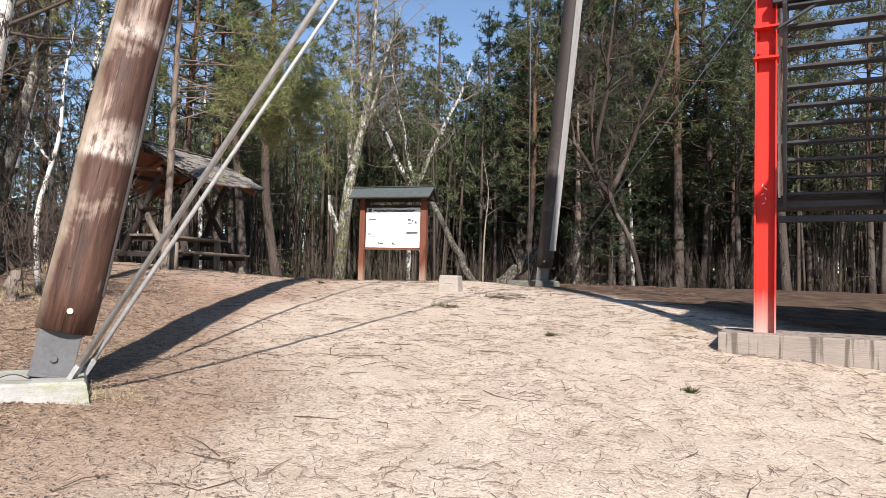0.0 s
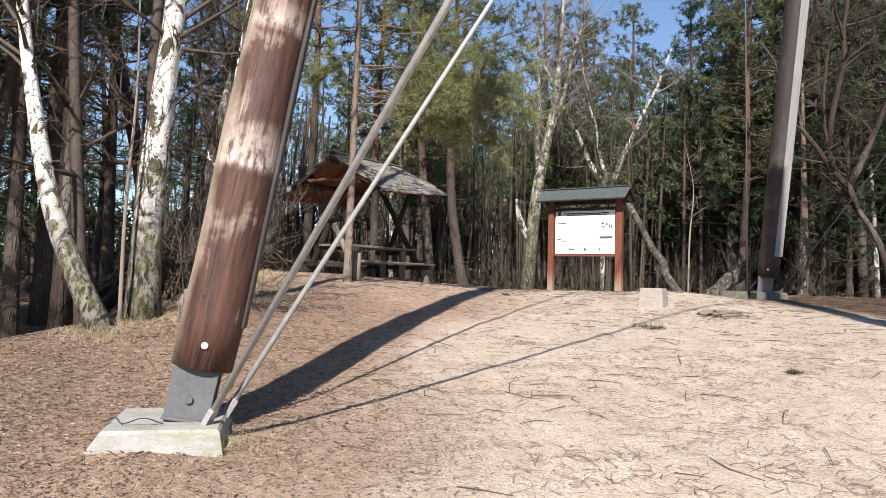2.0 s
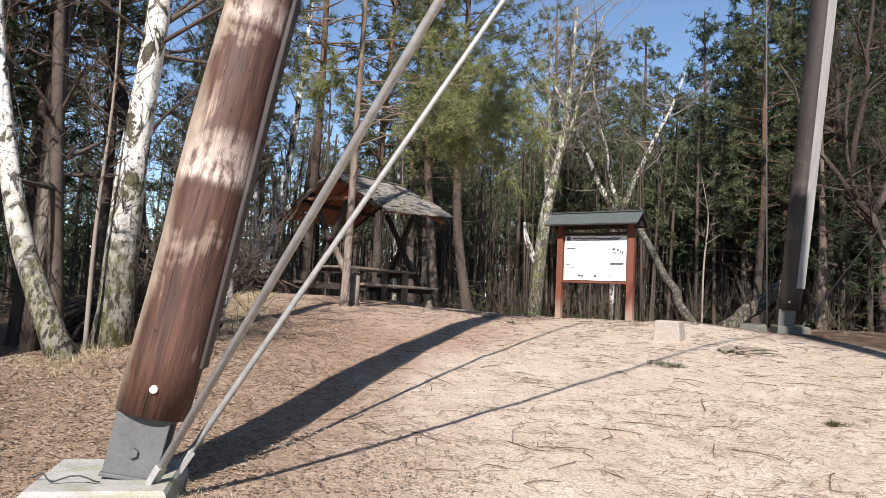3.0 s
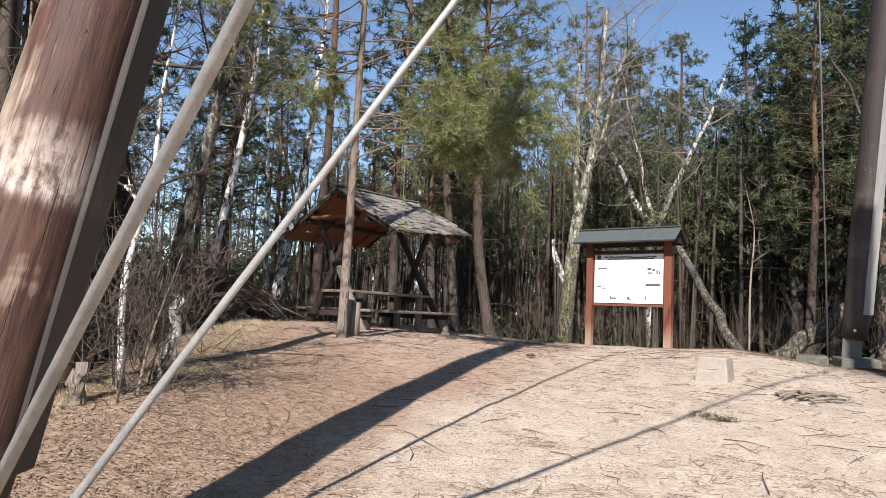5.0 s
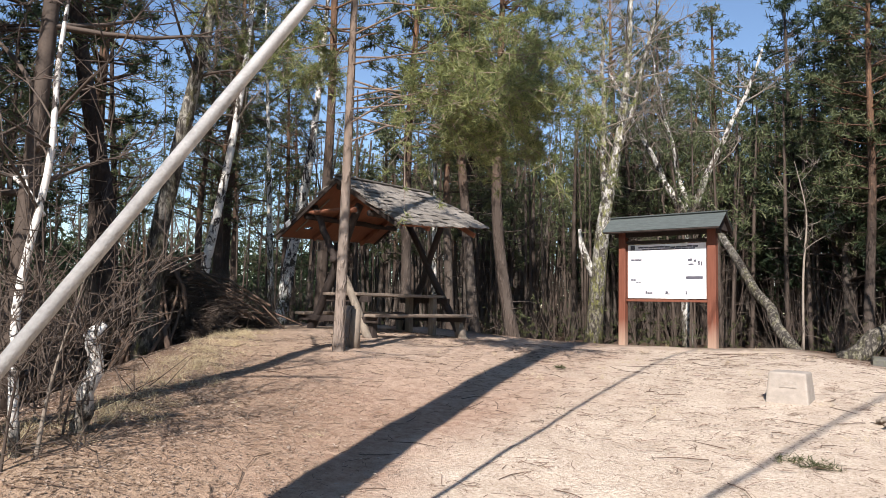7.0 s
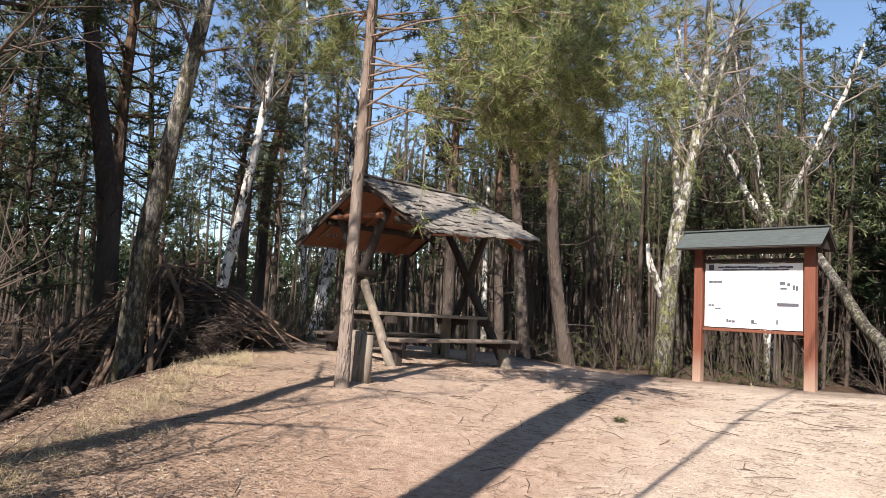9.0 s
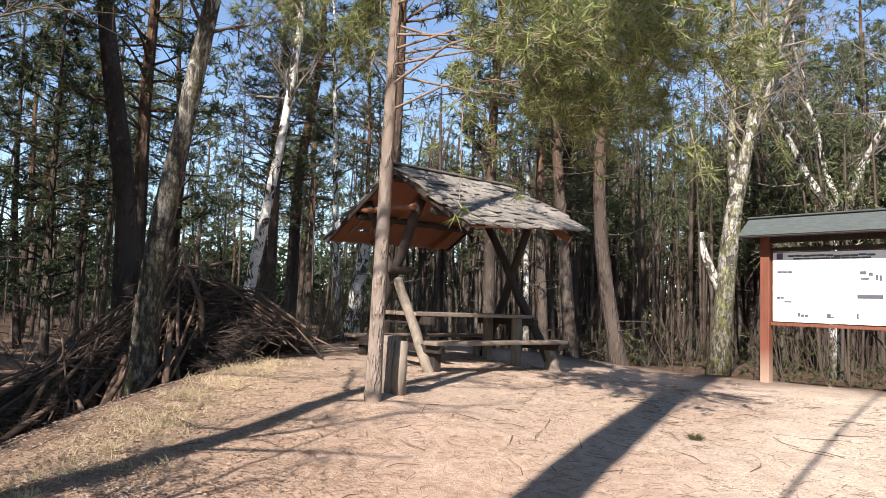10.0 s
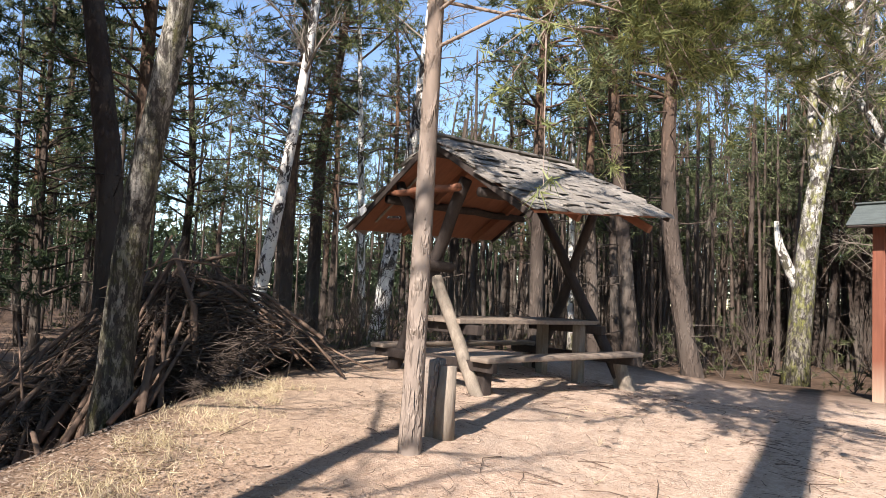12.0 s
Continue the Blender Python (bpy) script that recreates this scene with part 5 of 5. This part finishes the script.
def undergrowth():
    """Twiggy brush and low evergreen shoots along the wood's edge."""
    rng = np.random.default_rng(17)
    V, F, cs, ds = [], [], [], []
    for _ in range(320):
        a = radians(rng.uniform(-72, 40))
        d = rng.uniform(17, 34)
        x, y = d * math.sin(a), 3 + d * math.cos(a)
        if y < 19.8 and x > -9.5 or y < 16 and x > -15 or y < 9:
            continue
        z = gz(x, y)
        h = rng.uniform(0.5, 2.2)
        for _ in range(5):
            t = np.array([x + rng.normal(0, 0.3), y + rng.normal(0, 0.3), z + h * rng.uniform(0.5, 1)])
            sweep(V, F, [(x, y, z), ((x + t[0]) / 2 + rng.normal(0, 0.06), (y + t[1]) / 2, (z + t[2]) / 2), t], [0.010, 0.007, 0.002], 3, False)
            for _ in range(3):
                q = t + rng.normal(0, 0.22, 3)
                sweep(V, F, [(np.array([x, y, z]) + t) / 2, q], [0.005, 0.002], 3, False)
        if rng.random() < 0.3:
            for _ in range(26):
                cs.append((x + rng.normal(0, 0.35), y + rng.normal(0, 0.35), z + abs(rng.normal(0.4, 0.35))))
                ds.append((0, 0, 1))
    ob = mesh_object("brushwood", V, F, TWIG)
    tagged(ob, "brown leafless undergrowth at the wood's edge", "undergrowth", kind="stuff")
    v, f = needles(cs, ds, rng, 14, 0.10, 0.018, 0.9)
    tagged(triangles("low_shrubs", v, f, SHRUB), "low green shrubs under the trees", "shrubs", kind="stuff")


undergrowth()

# ---- brush pile ----


def brush_pile():
    rng = np.random.default_rng(19)
    root = holder("brush_pile", Matrix.Identity(4), "large lean-to heap of dead branches and sticks", "brush pile")
    ridge = [np.array(p) for p in ((-6.95, 13.75, 1.80), (-7.7, 13.5, 2.05), (-8.5, 13.35, 2.60), (-9.05, 13.2, 2.9), (-9.3, 12.7, 2.45), (-9.5, 12.1, 1.85), (-9.7, 11.6, 1.35))]

    def ridge_at(s):
        s *= len(ridge) - 1
        i = min(int(s), len(ridge) - 2)
        return ridge[i] + (ridge[i + 1] - ridge[i]) * (s - i)
    for k in range(210):
        s = rng.uniform(0, 1) ** 0.75
        top = ridge_at(s) + rng.normal(0, 0.16, 3)
        if s < 0.42 and rng.random() < 0.35:
            continue
        if s < 0.42 and rng.random() < 0.8:
            # long branches lying along the tail
            q = ridge_at(min(1, s + rng.uniform(0.1, 0.35))) + rng.normal(0, 0.12, 3)
            p = top + rng.normal(0, 0.12, 3)
            p[2] = max(gz(p[0], p[1]) + 0.03, p[2] - 0.1)
        else:
            out = rng.uniform(0.5, 1.35)
            if s > 0.45:
                f = (s - 0.45) / 0.55
                fx, fy = -8.6 - 1.3 * f + rng.normal(0, 0.55), 12.2 - 1.25 * f + rng.normal(0, 0.3)
                if rng.random() < 0.08:
                    fx, fy = -10.4 + rng.normal(0, 0.4), 12.9 + rng.normal(0, 0.5)
            else:
                fx, fy = top[0] + rng.normal(0, 0.2), top[1] - out * 0.55
            p, q = np.array([fx, fy, gz(fx, fy) + rng.uniform(0, 0.06)]), top
            if rng.random() < 0.30:
                q = p + (q - p) * rng.uniform(0.5, 0.85)
        V, F = [], []
        r = rng.uniform(0.010, 0.026) if s < 0.5 else rng.uniform(0.010, 0.045)
        mid = (p + q) / 2 + rng.normal(0, 0.09, 3)
        sweep(V, F, [p, mid, q + (q - p) * 0.06], [r, r * 0.85, r * 0.5], 6)
        mesh_object("stick", V, F, STICK, root)
    V, F = [], []
    for _ in range(6500):
        s = rng.uniform(0.22, 0.95)
        top = ridge_at(s)
        side = -1 if rng.random() < 0.7 else 1
        f = rng.uniform(0, 1) ** 0.7
        p = top + np.array([rng.normal(0, 0.25), side * f * 0.9, 0])
        p[2] = max(gz(p[0], p[1]) + 0.03, top[2] - f * (top[2] - gz(p[0], p[1])) * 1.1 + rng.normal(0, 0.05))
        d = rng.normal(0, 1, 3)
        d[2] = abs(d[2]) * 0.3
        d = d / np.linalg.norm(d) * rng.uniform(0.2, 0.7)
        sweep(V, F, [p - d / 2, p + rng.normal(0, 0.04, 3), p + d / 2], [0.007, 0.006, 0.003], 3, False)
    tagged(mesh_object("twig_filling", V, F, TWIG, root), kind="stuff")


brush_pile()

# ---- litter, grass and small things on the ground ----


def scatter(n, x0, x1, y0, y1, rng, keep):
    out = []
    while len(out) < n:
        x, y = rng.uniform(x0, x1), rng.uniform(y0, y1)
        if keep(x, y, rng):
            out.append((x, y))
    return out


def leaf_litter():
    rng = np.random.default_rng(23)

    def keep(x, y, r):
        w = -x - 0.6 * (max(y, 5.6) - 6) - 0.9 + 0.9 * noise.noise((x * 0.6, y * 0.6, 5))
        return r.random() < min(1, max(0.006, w * 0.45))
    V, F = [], []
    for x, y in scatter(60000, -7.5, 4, 2.2, 11.5, rng, keep):
        z = gz(x, y) + 0.012
        s = rng.uniform(0.004, 0.013)
        a = rng.uniform(0, 6.28)
        t = rng.normal(0, 0.25, 2)
        i = len(V)
        for k, (u, v) in enumerate(((-1.5, 0), (0, -0.7), (1.5, 0), (0, 0.7))):
            V.append((x + s * (u * math.cos(a) - v * math.sin(a)), y + s * (u * math.sin(a) + v * math.cos(a)), z + s * (u * t[0] * 0.5 + v * t[1]) + 0.006 + (0.35 * s if k % 2 else 0)))
        F += [(i, i + 1, i + 2), (i, i + 2, i + 3)]
    triangles_ob = mesh_object("leaf_litter", V, F, DRY_LEAF, None, "", True)
    tagged(triangles_ob, "scattered dry brown leaves on the bank", "leaf litter", kind="stuff")


leaf_litter()


def needle_litter():
    """Fallen needles and little roots on the sand."""
    rng = np.random.default_rng(29)
    V, F = [], []
    for x, y in scatter(15000, -6.5, 5, 1.2, 17, rng, lambda a, b, r: r.random() < (1.0 if b < 9 else 0.6) * (0.35 + 0.65 * (noise.noise((a * 0.9, b * 0.9, 2)) > -0.1))):
        z = gz(x, y) + 0.016
        a, ln = rng.uniform(0, 6.28), rng.uniform(0.05, 0.19)
        w = rng.uniform(0.0009, 0.0022)
        px, py = x, y
        i = len(V)
        for k in range(4):
            c, s = math.cos(a), math.sin(a)
            V.append((px + s * w, py - c * w, z))
            V.append((px - s * w, py + c * w, z + 0.003))
            px, py = px + c * ln / 3, py + s * ln / 3
            z = gz(px, py) + 0.016
            a += rng.normal(0, 0.55)
        F += [(i + 2 * k, i + 2 * k + 1, i + 2 * k + 3, i + 2 * k + 2) for k in range(3)]
    ob = mesh_object("needle_litter", V, F, STICK, None, "", True)
    tagged(ob, "fallen pine needles and rootlets on the sand", "needle litter", kind="stuff")


needle_litter()


def twig_litter():
    rng = np.random.default_rng(30)
    V, F = [], []
    for x, y in scatter(420, -7, 4.5, 1.5, 17, rng, lambda a, b, r: True):
        z = gz(x, y) + 0.01
        a, ln = rng.uniform(0, 6.28), rng.uniform(0.12, 0.42)
        d = np.array([math.cos(a), math.sin(a), 0]) * ln
        p = np.array([x, y, z])
        m = p + d / 2 + np.array([rng.normal(0, 0.04), rng.normal(0, 0.04), 0.008])
        q = p + d
        q[2] = gz(q[0], q[1]) + 0.012
        m[2] = gz(m[0], m[1]) + 0.018
        sweep(V, F, [p, m, q], [0.004, 0.0035, 0.002], 4, False)
    tagged(mesh_object("twig_litter", V, F, STICK), "thin dark twigs lying on the sand", "twigs", kind="stuff")


twig_litter()


def grass():
    rng = np.random.default_rng(37)
    cs, ds = [], []
    spots_g = []
    for _ in range(360):
        y = rng.uniform(6.0, 13.2)
        e = -5.25 if y < 8.4 else -5.25 - 0.55 * (y - 8.4)
        spots_g.append((e + rng.normal(0.45, 0.22), y, 0.9))
    for x, y in ((3.35, 8.1), (3.7, 7.95), (4.3, 7.7), (-2.35, 4.85), (-2.3, 5.0), (2.9, 8.6)):
        for _ in range(5):
            spots_g.append((x + rng.normal(0, 0.10), y + rng.normal(0, 0.10), 1.4))
    for _ in range(60):
        spots_g.append((rng.uniform(-6.5, 3.5), rng.uniform(9, 19), 0.5))
    for x, y, k in spots_g:
        for _ in range(int(5 * k + 1)):
            px, py = x + rng.normal(0, 0.05), y + rng.normal(0, 0.05)
            cs.append((px, py, gz(px, py)))
            d = np.array([rng.normal(0, 0.6), rng.normal(0, 0.6), 0.9])
            ds.append(d / np.linalg.norm(d))
    v, f = needles(cs, ds, rng, 6, 0.09, 0.004, 0.5)
    v[:, 2] = np.maximum(v[:, 2], ground_z(v[:, 0], v[:, 1]) - 0.01)
    tagged(triangles("dry_grass", v, f, GRASS), "tufts of dry straw-coloured grass", "grass", kind="stuff")


grass()


def moss_clumps():
    rng = np.random.default_rng(41)
    for x, y, s in ((-0.1, 10.2, 0.16), (0.02, 10.1, 0.10), (1.25, 8.2, 0.07), (2.2, 6.1, 0.05), (-2.6, 13.4, 0.06)):
        z = gz(x, y)
        cs = [(x + rng.normal(0, s * 0.6), y + rng.normal(0, s * 0.35), z) for _ in range(26)]
        v, f = needles(cs, [(0, 0, 1)] * 26, rng, 7, 0.07, 0.008, 0.8)
        v[:, 2] = np.maximum(v[:, 2], z + 0.0)
        ob = triangles("grass_tuft", v - np.array([x, y, z]), f, SHRUB)
        ob.location = (x, y, z)
        tagged(ob, "small low tuft of dull green grass on the sand", "grass tuft", "tufts on the sand")
    root = holder("stick_bundle", pose(0.87, 11.5, gz(0.87, 11.5)), "small scatter of pale broken sticks on the sand", "sticks")
    for _ in range(14):
        a, ln = rng.normal(0.4, 0.7), rng.uniform(0.2, 0.6)
        d = np.array([math.cos(a), math.sin(a), 0]) * ln
        p = np.array([rng.normal(0, 0.16), rng.normal(0, 0.12), rng.uniform(0.02, 0.07)]) - d / 2
        V, F = [], []
        sweep(V, F, [p, p + d / 2 + np.array([0, 0, 0.02]), p + d], [0.014, 0.016, 0.010], 5)
        mesh_object("stick", V, F, PEELED, root)


moss_clumps()
